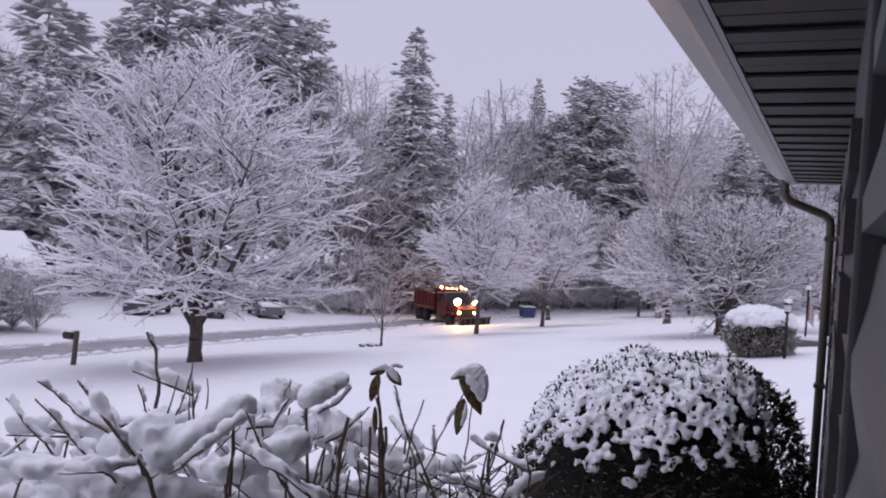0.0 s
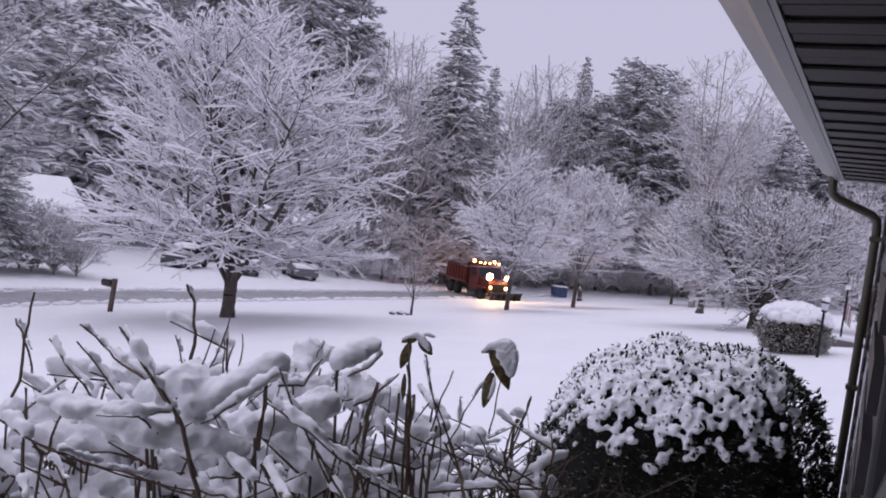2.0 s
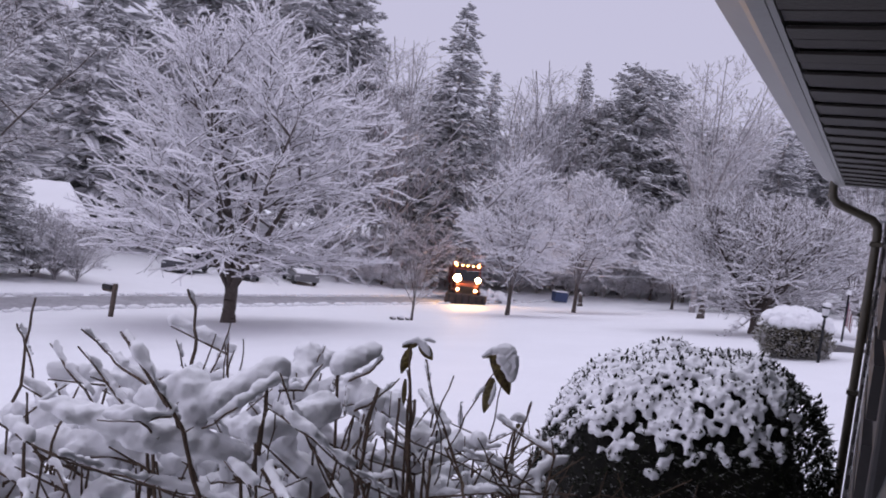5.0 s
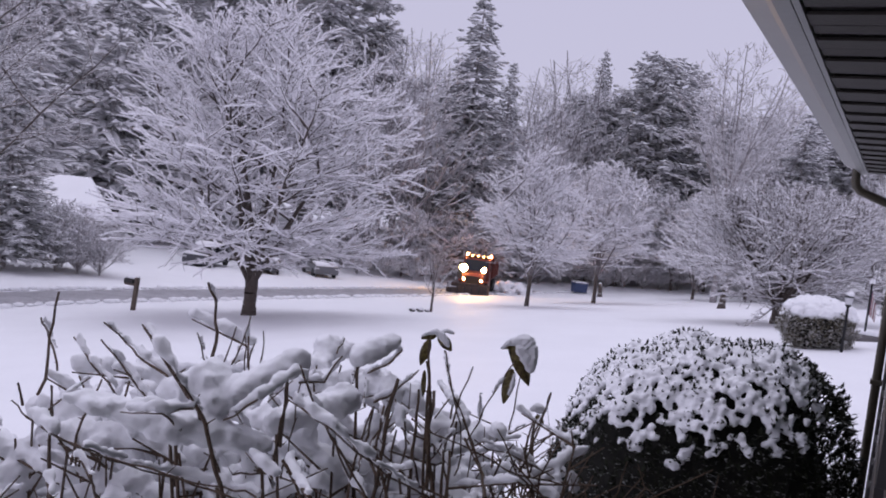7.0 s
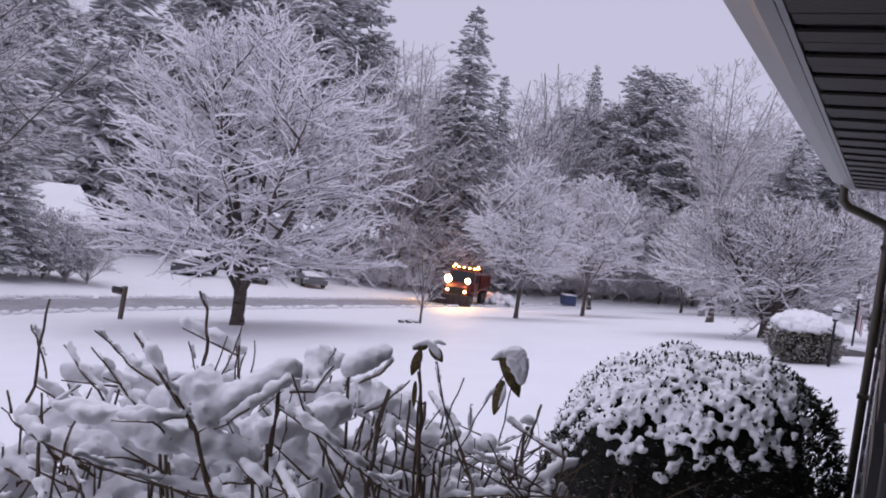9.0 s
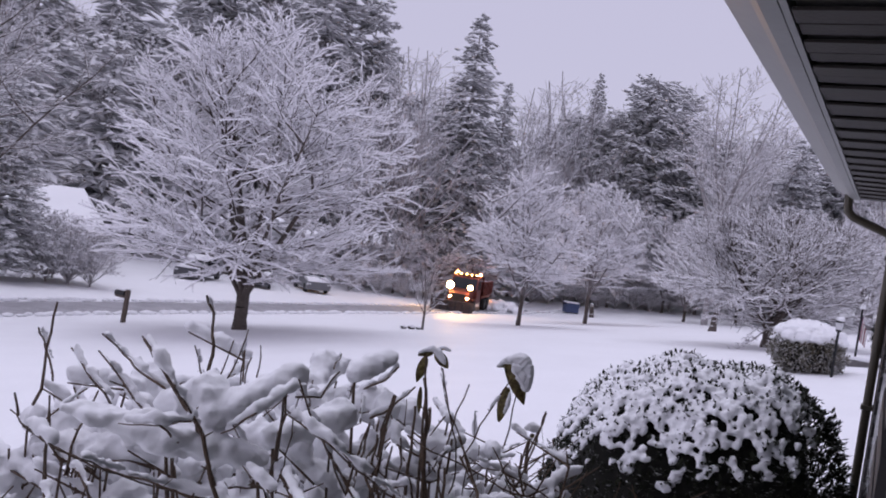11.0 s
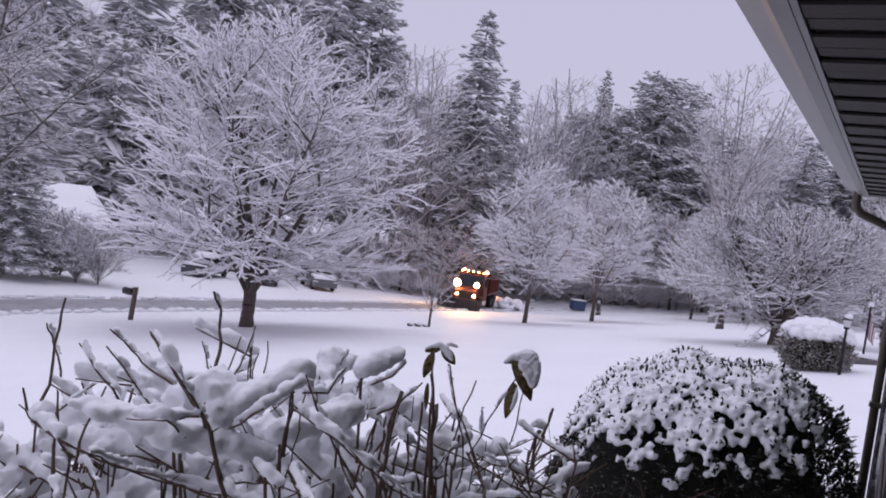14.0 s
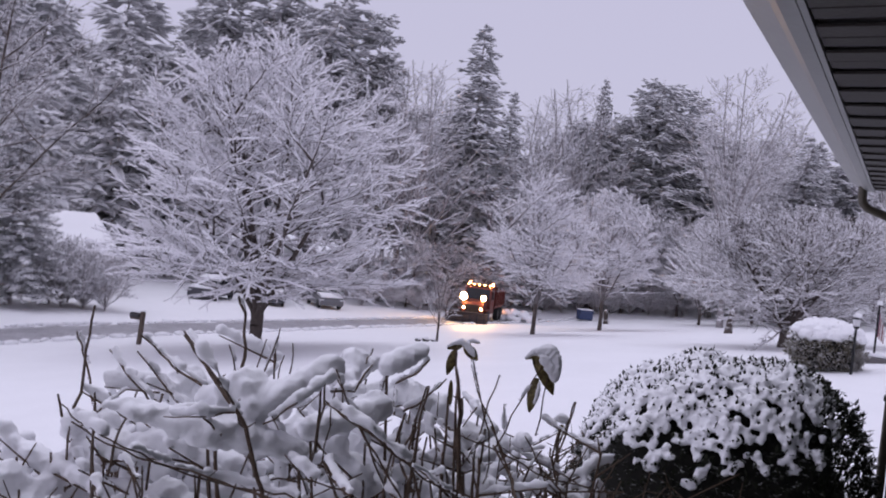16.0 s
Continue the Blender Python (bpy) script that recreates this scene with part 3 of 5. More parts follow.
plant_bare("yard_tree", yard, 9.89, 55.89, 110, "young bare shade tree coated with snow", "tree", 1.12, group="yard trees")
crab = laden_tree("crab", 8, 5.3, 4.7, 0.17, 0.7, 0.9, 9, (0.35, 1.0), (0.1, 1.0), cover=(0.022, 0.017, 0.013), wood=(0.04, 0.014, 0.008), gap=(0.28, 0.22, 0.17), belly=0.3, flatness=0.7, lateral=12)
plant_bare("crabapple_tree", crab, 12.51, 31.55, 20, "low spreading bare crabapple tree powdered with snow", "tree")
mid = laden_tree("mid", 21, 8.5, 3.9, 0.12, 1.0, 0.8, 5, (0.2, 0.7), (-0.05, 0.85), cover=(0.042, 0.034, 0.028), wood=(0.04, 0.018, 0.013), gap=(0.5, 0.4, 0.33), belly=0.3, bark=PALE_BARK, lateral=12)
for x, y, a, s in ((6.8, 86, 10, 1.35), (9.0, 89, 70, 1.45), (11.6, 87, 130, 1.3), (14.4, 88, 190, 1.35), (17.2, 86, 250, 1.25), (19.8, 87, 300, 1.3), (16.4, 92, 20, 1.4), (22.4, 84, 40, 1.2), (25.4, 83, 80, 1.25), (28.4, 80, 140, 1.2), (12.9, 92, 220, 1.4), (20.8, 91, 100, 1.3), (23.8, 55, 300, 0.9),
                   (25.5, 62, 20, 1.0), (20.6, 70, 160, 1.0), (23.5, 66, 280, 1.0), (29.5, 58, 100, 1.0), (12.6, 95, 310, 1.4), (-4.2, 73, 15, 0.8), (-0.6, 75, 95, 0.8), (3.0, 78, 185, 1.0), (-7.6, 72, 235, 0.7)):
    plant_bare("snowy_tree", mid, x, y, a, "small bare tree thick with fresh snow at the wood's edge", "tree", s, "small trees at the wood's edge")
sapling = bare_tree("sapling", 31, 3.2, 0.95, 0.05, 0.8, limbs=6, twigs=(6, 4, 3), base=0.15, snow=0.008, rise=0.45, minr=0.005)
plant_bare("sapling", sapling, -0.58, 36.46, 0, "thin bare sapling standing in the snowy yard", "tree")

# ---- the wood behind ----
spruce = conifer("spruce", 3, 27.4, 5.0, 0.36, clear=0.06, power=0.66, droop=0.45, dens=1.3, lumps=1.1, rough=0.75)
plant_conifer("spruce_tree", spruce, 0.3, 80, 0, "tall spruce dusted with snow and paled by painted haze", 1.0, 1.25, "spruces in the wood")
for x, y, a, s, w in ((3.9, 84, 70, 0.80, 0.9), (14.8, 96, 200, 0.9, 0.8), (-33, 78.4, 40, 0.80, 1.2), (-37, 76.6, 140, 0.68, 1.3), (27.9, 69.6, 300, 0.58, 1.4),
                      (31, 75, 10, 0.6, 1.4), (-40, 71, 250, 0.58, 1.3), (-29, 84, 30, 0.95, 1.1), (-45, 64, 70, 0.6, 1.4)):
    plant_conifer("spruce_tree", spruce, x, y, a, "tall spruce dusted with snow and paled by painted haze", s, w, "spruces in the wood")
round_pine = conifer("round_pine", 15, 24, 5.8, 0.3, clear=0.3, power=0.3, droop=-0.1, dens=1.2, material=HAZED_PINE, lumps=1.2, rough=0.7)
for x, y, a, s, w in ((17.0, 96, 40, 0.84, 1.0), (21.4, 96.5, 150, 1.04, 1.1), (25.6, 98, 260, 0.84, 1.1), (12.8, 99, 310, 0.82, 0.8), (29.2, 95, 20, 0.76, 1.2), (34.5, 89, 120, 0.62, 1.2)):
    plant_conifer("pine_tree", round_pine, x, y, a, "round-topped white pine, pale with snow and painted haze", s, w, "pines in the wood")
pine = conifer("pine", 9, 27, 5.6, 0.36, clear=0.22, power=0.34, droop=0.05, dens=0.85, material=HAZED_PINE, lumps=1.4, rough=1.0)
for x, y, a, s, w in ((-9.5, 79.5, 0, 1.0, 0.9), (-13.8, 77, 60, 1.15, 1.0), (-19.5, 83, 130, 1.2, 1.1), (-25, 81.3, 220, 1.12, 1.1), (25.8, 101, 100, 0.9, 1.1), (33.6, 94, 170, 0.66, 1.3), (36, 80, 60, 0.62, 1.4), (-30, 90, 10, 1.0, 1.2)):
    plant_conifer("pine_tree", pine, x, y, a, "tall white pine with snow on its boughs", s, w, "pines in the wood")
far_pine = conifer("far_pine", 19, 24, 5.4, 0.36, clear=0.24, power=0.45, droop=0.1, dens=0.36, material=HAZED_PINE, lumps=2.5, rough=0.9)
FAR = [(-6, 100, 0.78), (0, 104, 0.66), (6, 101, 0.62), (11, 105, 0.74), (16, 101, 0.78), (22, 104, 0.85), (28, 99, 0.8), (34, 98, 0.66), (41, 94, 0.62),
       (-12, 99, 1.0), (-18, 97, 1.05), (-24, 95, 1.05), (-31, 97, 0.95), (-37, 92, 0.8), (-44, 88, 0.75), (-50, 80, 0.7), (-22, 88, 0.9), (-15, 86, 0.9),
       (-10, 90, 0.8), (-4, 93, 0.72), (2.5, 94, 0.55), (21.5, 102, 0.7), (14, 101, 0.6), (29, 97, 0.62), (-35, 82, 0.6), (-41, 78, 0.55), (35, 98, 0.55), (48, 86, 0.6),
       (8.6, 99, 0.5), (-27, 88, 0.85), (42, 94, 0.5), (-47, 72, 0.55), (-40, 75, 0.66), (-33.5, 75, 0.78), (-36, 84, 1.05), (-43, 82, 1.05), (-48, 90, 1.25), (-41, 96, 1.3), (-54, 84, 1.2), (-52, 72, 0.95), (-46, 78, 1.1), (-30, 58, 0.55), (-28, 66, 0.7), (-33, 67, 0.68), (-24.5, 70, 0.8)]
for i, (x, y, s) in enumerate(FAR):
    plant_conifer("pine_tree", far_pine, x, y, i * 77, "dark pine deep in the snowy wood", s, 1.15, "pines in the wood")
wood = bare_tree("forest", 44, 22, 4.4, 0.24, 6.5, limbs=11, twigs=(10, 6, 3), base=0.2, snow=0.022, rise=0.42, bark=HAZED_BARK, minr=0.016)
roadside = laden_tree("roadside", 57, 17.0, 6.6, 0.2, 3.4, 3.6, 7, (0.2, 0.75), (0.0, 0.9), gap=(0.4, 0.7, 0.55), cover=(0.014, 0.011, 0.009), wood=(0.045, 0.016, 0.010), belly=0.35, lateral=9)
wood2 = bare_tree("forest_b", 51, 19.6, 5.0, 0.2, 8.0, limbs=9, twigs=(10, 7, 4), base=0.4, snow=0.014, rise=0.3, bark=HAZED_BARK, minr=0.015)
for i, (x, y, s) in enumerate(((-4, 76, 1.05), (-6.7, 90, 1.1), (5.3, 84.8, 1.0), (8.5, 90, 0.95), (26.9, 80.6, 0.95), (-1.5, 86, 0.95), (-11, 84, 1.0), (-22, 74, 0.9),
                               (-30, 70, 0.85), (33, 88, 0.9), (-38, 72, 0.95), (-42.5, 74, 1.05), (-36, 66, 0.85), (-46, 68, 1.0), (-50, 76, 1.2), (-33, 74, 1.0), (-16.5, 73.5, 1.15), (-9.5, 73, 0.75), (-26.5, 77, 1.0), (-7, 75.5, 0.9), (30, 78, 0.8), (10.4, 94, 1.08), (12.4, 97, 1.12), (14.0, 94, 1.0), (8.4, 98, 0.95), (16.6, 95, 0.98), (-5.6, 73.6, 1.0), (-2.6, 77.0, 0.95), (-12.6, 72.0, 0.95), (2.6, 79.5, 0.75))):
    plant_bare("forest_tree", wood, x, y, i * 67, "tall bare forest tree lined with snow, its bark hazed pale", "tree", s, "bare trees in the wood")
plant_bare("forest_tree", wood2, 20.2, 63.3, 30, "spreading bare tree with several stems above the others", "tree", 1.0, "bare trees in the wood")
plant_bare("forest_tree", wood2, 26, 72, 130, "tall bare forest tree lined with snow, its bark hazed pale", "tree", 0.9, "bare trees in the wood")
plant_bare("forest_tree", roadside, -20.6, 33.5, 200, "bare roadside tree with snow on arching limbs", "tree", 0.95, "bare trees in the wood")
for x, y, s in ((34, 66, 0.8), (38, 70, 0.85), (36, 60, 0.75), (42, 66, 0.8)):
    plant_bare("forest_tree", wood, x, y, x * 31, "tall bare forest tree lined with snow, its bark hazed pale", "tree", s, "bare trees in the wood")
    plant_conifer("pine_tree", far_pine, x + 1.5, y + 5, x * 17, "dark pine deep in the snowy wood", s * 0.7, 1.2, "pines in the wood")


# ---- shrub under the window ----
SNOW_LUMPS = bpy.data.textures.new("snow_lumps", "CLOUDS")
SNOW_LUMPS.noise_scale = 0.02
SNOW_LUMPS.noise_depth = 3


def remeshed(name, balls, voxel, material, parent, label="", squash=1.0, crumble=0.0):
    """Snow: overlapping lumps fused into one soft body."""
    ico = bmesh.new()
    bmesh.ops.create_icosphere(ico, subdivisions=1, radius=1.0)
    iv = np.array([v.co[:] for v in ico.verts])
    fi = np.array([[v.index for v in f.verts] for f in ico.faces])
    ico.free()
    c = np.array([b[:3] for b in balls])
    r = np.array([b[3] for b in balls])
    lump = 1 + 0.12 * np.random.RandomState(len(balls)).randn(len(balls), len(iv), 1)
    v = c[:, None] + iv[None] * lump * np.stack([r, r, r * squash], 1)[:, None]
    f = (np.arange(len(c)) * len(iv))[:, None, None] + fi[None]
    ob = part(name, mesh(name, v.reshape(-1, 3), f.reshape(-1, 3), True), material, parent, label)
    re = ob.modifiers.new("fuse", "REMESH")
    re.mode, re.voxel_size, re.use_smooth_shade = "VOXEL", voxel, True
    sm = ob.modifiers.new("soften", "SMOOTH")
    sm.factor, sm.iterations = 0.5, 2
    if crumble:
        di = ob.modifiers.new("crumble", "DISPLACE")
        di.texture, di.strength, di.mid_level = SNOW_LUMPS, crumble, 0.5
    return ob


def build_shrub():
    shrub = thing("deciduous_shrub", pose(0, 0, 0), "bare twiggy shrub bent under thick clumps of fresh snow", "shrub")
    rs = np.random.RandomState(17)
    wood, balls = [], []

    def load(p, q, rad, seed):
        """Snow heaped along a twig from p to q."""
        n = max(2, int((q - p).length / (rad * 0.7)))
        for i in range(n + 1):
            s = p.lerp(q, i / n)
            k = 0.55 + 0.75 * (noise.noise(Vector((s.x * 34, s.z * 34, seed))) + 0.5)
            balls.append((s.x + rs.normal(0, rad * 0.12), s.y + rad * (0.75 + rs.normal(0, 0.15)), s.z + rad * 0.78 * k, rad * k))

    def stem(r, *pts, heap=None):
        window_point = Vector((0, 0, 2.2))
        pts = [window_point + (Vector(p) - window_point) * 0.94 for p in pts]
        n = len(pts)
        own = []
        for i in range(n - 1):
            d = (pts[i + 1] - pts[i])
            last = pts[i]
            for k in range(3):
                nxt = pts[i].lerp(pts[i + 1], (k + 1) / 3)
                if k < 2:
                    nxt = nxt + Vector((rs.normal(), rs.normal(), rs.normal())) * d.length * 0.022
                ra, rb = (i + k / 3) / n, (i + (k + 1) / 3) / n
                own.append((last, nxt, r * (0.62 + 0.55 * ra), r * (0.62 + 0.55 * rb)))
                if rs.rand() < 0.25:
                    bud = Vector((rs.normal(), rs.normal() - 0.5, abs(rs.normal()))).normalized() * 0.006
                    own.append((nxt + bud, nxt, r * 0.25, r * 0.5))
                last = nxt
            flat = math.hypot(d.x, d.y * 0.5) / (d.length + 1e-9)
            if heap is not None:
                load(pts[i], pts[i + 1], heap, i)
            elif flat > 0.38 and d.length > 0.03:
                load(pts[i].lerp(pts[i + 1], 0.12 if i else 0.2), pts[i + 1], (0.0028 + 0.0058 * flat) * (0.7 if pts[i].x > -0.05 else 1.0), i + r * 1000)
        part("twig", mesh("twig", *tubes(*zip(*[(tuple(a), tuple(b), c, e) for a, b, c, e in own]), sides=6), smooth=True), TWIG, shrub)

    stem(0.0026, (-0.590, 1.272, 1.985), (-0.595, 1.265, 1.914), (-0.625, 1.307, 1.810))
    stem(0.0021, (-0.621, 1.286, 1.938), (-0.636, 1.344, 1.905), (-0.653, 1.407, 1.861), (-0.634, 1.403, 1.796), (-0.590, 1.364, 1.754))
    stem(0.0015, (-0.469, 1.016, 1.911), (-0.480, 1.054, 1.787), (-0.493, 1.098, 1.733))
    stem(0.0012, (-0.457, 0.900, 1.922), (-0.439, 0.909, 1.901), (-0.400, 0.880, 1.897), (-0.373, 0.888, 1.883), (-0.353, 0.963, 1.845), (-0.303, 1.038, 1.805), (-0.249, 1.044, 1.800), (-0.199, 1.013, 1.804))
    stem(0.0019, (-0.362, 1.013, 2.001), (-0.331, 0.980, 1.984), (-0.301, 0.967, 1.954), (-0.286, 1.021, 1.904), (-0.288, 1.087, 1.856), (-0.279, 1.091, 1.823), (-0.245, 1.042, 1.787))
    stem(0.0019, (-0.495, 1.221, 1.956), (-0.470, 1.250, 1.923), (-0.429, 1.220, 1.906), (-0.389, 1.214, 1.889))
    stem(0.0019, (-0.553, 1.255, 1.921), (-0.515, 1.232, 1.892), (-0.476, 1.212, 1.870), (-0.450, 1.253, 1.810))
    stem(0.0019, (-0.495, 1.216, 1.931), (-0.473, 1.242, 1.894), (-0.415, 1.211, 1.853), (-0.391, 1.192, 1.817))
    stem(0.0032, (-0.394, 1.386, 2.011), (-0.394, 1.446, 1.968), (-0.404, 1.509, 1.908), (-0.406, 1.498, 1.843))
    stem(0.0016, (-0.390, 1.339, 1.935), (-0.365, 1.341, 1.875))
    stem(0.0016, (-0.320, 1.398, 1.963), (-0.341, 1.449, 1.907), (-0.370, 1.505, 1.851))
    stem(0.0016, (-0.340, 1.389, 1.943), (-0.369, 1.431, 1.858))
    stem(0.0016, (-0.307, 1.392, 1.918), (-0.323, 1.442, 1.857))
    stem(0.0016, (-0.323, 1.390, 1.927), (-0.330, 1.440, 1.856))
    stem(0.0016, (-0.296, 1.399, 1.939), (-0.306, 1.449, 1.873))
    stem(0.0012, (-0.370, 0.991, 1.896), (-0.319, 0.970, 1.906), (-0.285, 1.002, 1.908))
    stem(0.0016, (-0.254, 1.027, 1.891), (-0.213, 1.016, 1.924), (-0.180, 1.074, 1.948))
    stem(0.0022, (-0.511, 1.274, 1.856), (-0.512, 1.219, 1.808), (-0.523, 1.219, 1.737))
    stem(0.0013, (-0.267, 1.087, 1.906), (-0.245, 1.150, 1.835), (-0.213, 1.193, 1.750))
    stem(0.0021, (-0.186, 1.064, 1.944), (-0.190, 1.065, 1.855), (-0.203, 1.126, 1.792))
    stem(0.0013, (-0.176, 1.112, 1.930), (-0.191, 1.160, 1.835), (-0.204, 1.199, 1.763))
    stem(0.0021, (-0.327, 1.015, 1.893), (-0.310, 1.040, 1.867), (-0.308, 1.115, 1.829))
    stem(0.0014, (-0.405, 0.961, 1.848), (-0.376, 0.935, 1.831), (-0.377, 0.970, 1.796))
    stem(0.0016, (-0.431, 0.941, 1.826), (-0.409, 0.913, 1.813))
    stem(0.0023, (-0.583, 1.159, 1.867), (-0.582, 1.176, 1.831))
    stem(0.0014, (-0.544, 1.238, 1.839), (-0.510, 1.228, 1.869), (-0.531, 1.181, 1.843), (-0.566, 1.204, 1.810))
    stem(0.0014, (-0.515, 1.247, 1.829), (-0.469, 1.229, 1.814))
    stem(0.0012, (-0.221, 1.023, 1.856), (-0.178, 0.995, 1.836))
    stem(0.0019, (-0.171, 1.024, 1.853), (-0.147, 0.984, 1.841), (-0.133, 0.967, 1.833))
    stem(0.0025, (-0.014, 1.397, 1.963), (-0.006, 1.342, 1.877), (0.007, 1.321, 1.716))
    stem(0.0040, (0.004, 1.380, 1.878), (0.003, 1.323, 1.805), (0.023, 1.322, 1.718))
    stem(0.0016, (0.134, 1.391, 1.945), (0.104, 1.390, 1.884), (0.077, 1.445, 1.793), (0.065, 1.494, 1.746))
    stem(0.0016, (0.149, 1.420, 1.922), (0.144, 1.461, 1.812))
    stem(0.0015, (0.013, 1.394, 1.946), (0.027, 1.348, 1.903), (0.054, 1.358, 1.834), (0.061, 1.413, 1.741), (0.054, 1.441, 1.681))
    stem(0.0023, (0.226, 1.579, 1.857), (0.220, 1.609, 1.805), (0.202, 1.572, 1.772), (0.204, 1.513, 1.674))
    stem(0.0023, (-0.087, 1.295, 1.862), (-0.091, 1.305, 1.812), (-0.097, 1.250, 1.766))
    stem(0.0023, (-0.056, 1.308, 1.908), (-0.069, 1.317, 1.848), (-0.084, 1.261, 1.795), (-0.060, 1.235, 1.758))
    stem(0.0019, (-0.058, 1.358, 1.862), (-0.041, 1.321, 1.832), (-0.015, 1.280, 1.789), (-0.002, 1.310, 1.740))
    stem(0.0016, (-0.173, 1.071, 1.963), (-0.144, 1.086, 1.899), (-0.126, 1.155, 1.843), (-0.098, 1.184, 1.776), (-0.073, 1.156, 1.766))
    stem(0.0014, (-0.180, 1.051, 1.921), (-0.116, 1.024, 1.897), (-0.065, 1.060, 1.851), (-0.004, 1.128, 1.797), (0.017, 1.153, 1.779))
    stem(0.0029, (-0.166, 0.980, 1.866), (-0.150, 0.981, 1.843), (-0.122, 0.940, 1.840))
    stem(0.0015, (-0.143, 1.109, 1.900), (-0.122, 1.167, 1.827), (-0.099, 1.219, 1.781))
    stem(0.0021, (-0.036, 1.293, 1.845), (-0.028, 1.282, 1.733))
    stem(0.0023, (-0.047, 1.289, 1.831), (-0.051, 1.279, 1.726))
    stem(0.0029, (0.063, 1.346, 1.815), (0.097, 1.301, 1.774), (0.101, 1.263, 1.750))
    stem(0.0021, (0.145, 1.359, 1.812), (0.107, 1.348, 1.740))
    stem(0.0028, (0.030, 1.283, 1.809), (0.035, 1.282, 1.734))
    stem(0.0029, (0.041, 1.340, 1.793), (0.044, 1.290, 1.735))
    stem(0.0034, (0.203, 1.570, 1.805), (0.207, 1.587, 1.719), (0.207, 1.538, 1.665))
    stem(0.0018, (0.259, 1.660, 1.785), (0.276, 1.598, 1.724))
    stem(0.0040, (0.258, 1.539, 1.722), (0.237, 1.564, 1.659))
    stem(0.0016, (0.082, 1.396, 1.800), (0.172, 1.443, 1.761), (0.253, 1.493, 1.713))
    stem(0.0014, (0.011, 1.335, 1.774), (0.041, 1.320, 1.829))
    stem(0.0021, (0.146, 1.384, 1.776), (0.197, 1.422, 1.706))
    stem(0.0016, (-0.114, 1.390, 1.931), (-0.131, 1.389, 1.893), (-0.140, 1.456, 1.857))
    stem(0.0015, (-0.156, 1.385, 1.947), (-0.161, 1.344, 1.928))
    stem(0.0021, (-0.058, 1.394, 1.937), (-0.079, 1.396, 1.910), (-0.133, 1.458, 1.863))
    stem(0.0020, (-0.026, 1.387, 1.909), (-0.061, 1.341, 1.877), (-0.092, 1.360, 1.852))
    stem(0.0019, (-0.147, 1.306, 1.933), (-0.172, 1.316, 1.885), (-0.205, 1.274, 1.890))
    stem(0.0016, (0.010, 1.372, 1.834), (0.031, 1.389, 1.866))
    stem(0.0021, (0.153, 1.347, 1.775), (0.156, 1.340, 1.731))
    stem(0.0015, (-0.112, 1.377, 1.888), (-0.105, 1.331, 1.851))
    stem(0.0010, (-0.037, 1.385, 1.886), (-0.035, 1.383, 1.844))
    # bare dark canes that stand before the snow
    def front(r, *pts):
        pts = [Vector(p) for p in pts]
        own = []
        for i in range(len(pts) - 1):
            last, d = pts[i], pts[i + 1] - pts[i]
            for k in range(3):
                nxt = pts[i].lerp(pts[i + 1], (k + 1) / 3)
                if k < 2:
                    nxt = nxt + Vector((rs.normal(), 0, rs.normal())) * d.length * 0.02
                u = (i + k / 3) / (len(pts) - 1)
                swell = 1.18 if k == 0 and i else 1.0
                own.append((last, nxt, r * (0.72 + 0.4 * u) * swell, r * (0.76 + 0.4 * u)))
                last = nxt
            for side in (-1, 1):
                if rs.rand() < 0.6:
                    bud = Vector((side * rs.uniform(0.5, 1), rs.normal() * 0.3, rs.uniform(0.5, 1.2))).normalized() * rs.uniform(0.006, 0.016)
                    own.append((pts[i + 1] + bud, pts[i + 1], r * 0.25, r * 0.5))
        part("cane", mesh("cane", *tubes(*zip(*[(tuple(a), tuple(b), c, e) for a, b, c, e in own]), sides=7), smooth=True), TWIG, shrub)

    front(0.0025, (-0.350, 0.986, 2.003), (-0.325, 0.976, 1.978), (-0.301, 0.966, 1.955), (-0.273, 0.956, 1.929), (-0.256, 0.956, 1.905), (-0.244, 0.956, 1.867), (-0.227, 0.956, 1.820))
    front(0.0013, (-0.444, 0.906, 1.904), (-0.401, 0.906, 1.883), (-0.348, 0.916, 1.865), (-0.287, 0.926, 1.851), (-0.237, 0.936, 1.836), (-0.196, 0.936, 1.827))
    front(0.0014, (-0.171, 1.046, 1.967), (-0.149, 1.036, 1.934), (-0.126, 1.026, 1.902), (-0.091, 1.026, 1.853), (-0.061, 1.026, 1.811))
    front(0.0018, (-0.075, 1.106, 1.910), (-0.084, 1.106, 1.870), (-0.093, 1.106, 1.819), (-0.096, 1.106, 1.775))
    front(0.0030, (-0.012, 1.206, 1.962), (-0.002, 1.196, 1.915), (0.003, 1.196, 1.857), (0.009, 1.186, 1.760))
    front(0.0025, (-0.019, 1.226, 1.914), (-0.016, 1.206, 1.860), (-0.017, 1.206, 1.809), (-0.013, 1.206, 1.748))
    front(0.0023, (-0.048, 1.166, 1.939), (-0.056, 1.156, 1.893), (-0.057, 1.146, 1.847), (-0.064, 1.146, 1.764))
    front(0.0014, (-0.177, 1.026, 1.933), (-0.138, 1.026, 1.908), (-0.081, 1.046, 1.867), (-0.010, 1.066, 1.828), (0.052, 1.086, 1.802))
    front(0.0014, (0.014, 1.266, 1.969), (0.033, 1.256, 1.905), (0.062, 1.246, 1.855), (0.088, 1.236, 1.804), (0.104, 1.226, 1.756))
    front(0.0018, (0.202, 1.406, 1.893), (0.187, 1.386, 1.836), (0.164, 1.366, 1.771), (0.141, 1.356, 1.711))
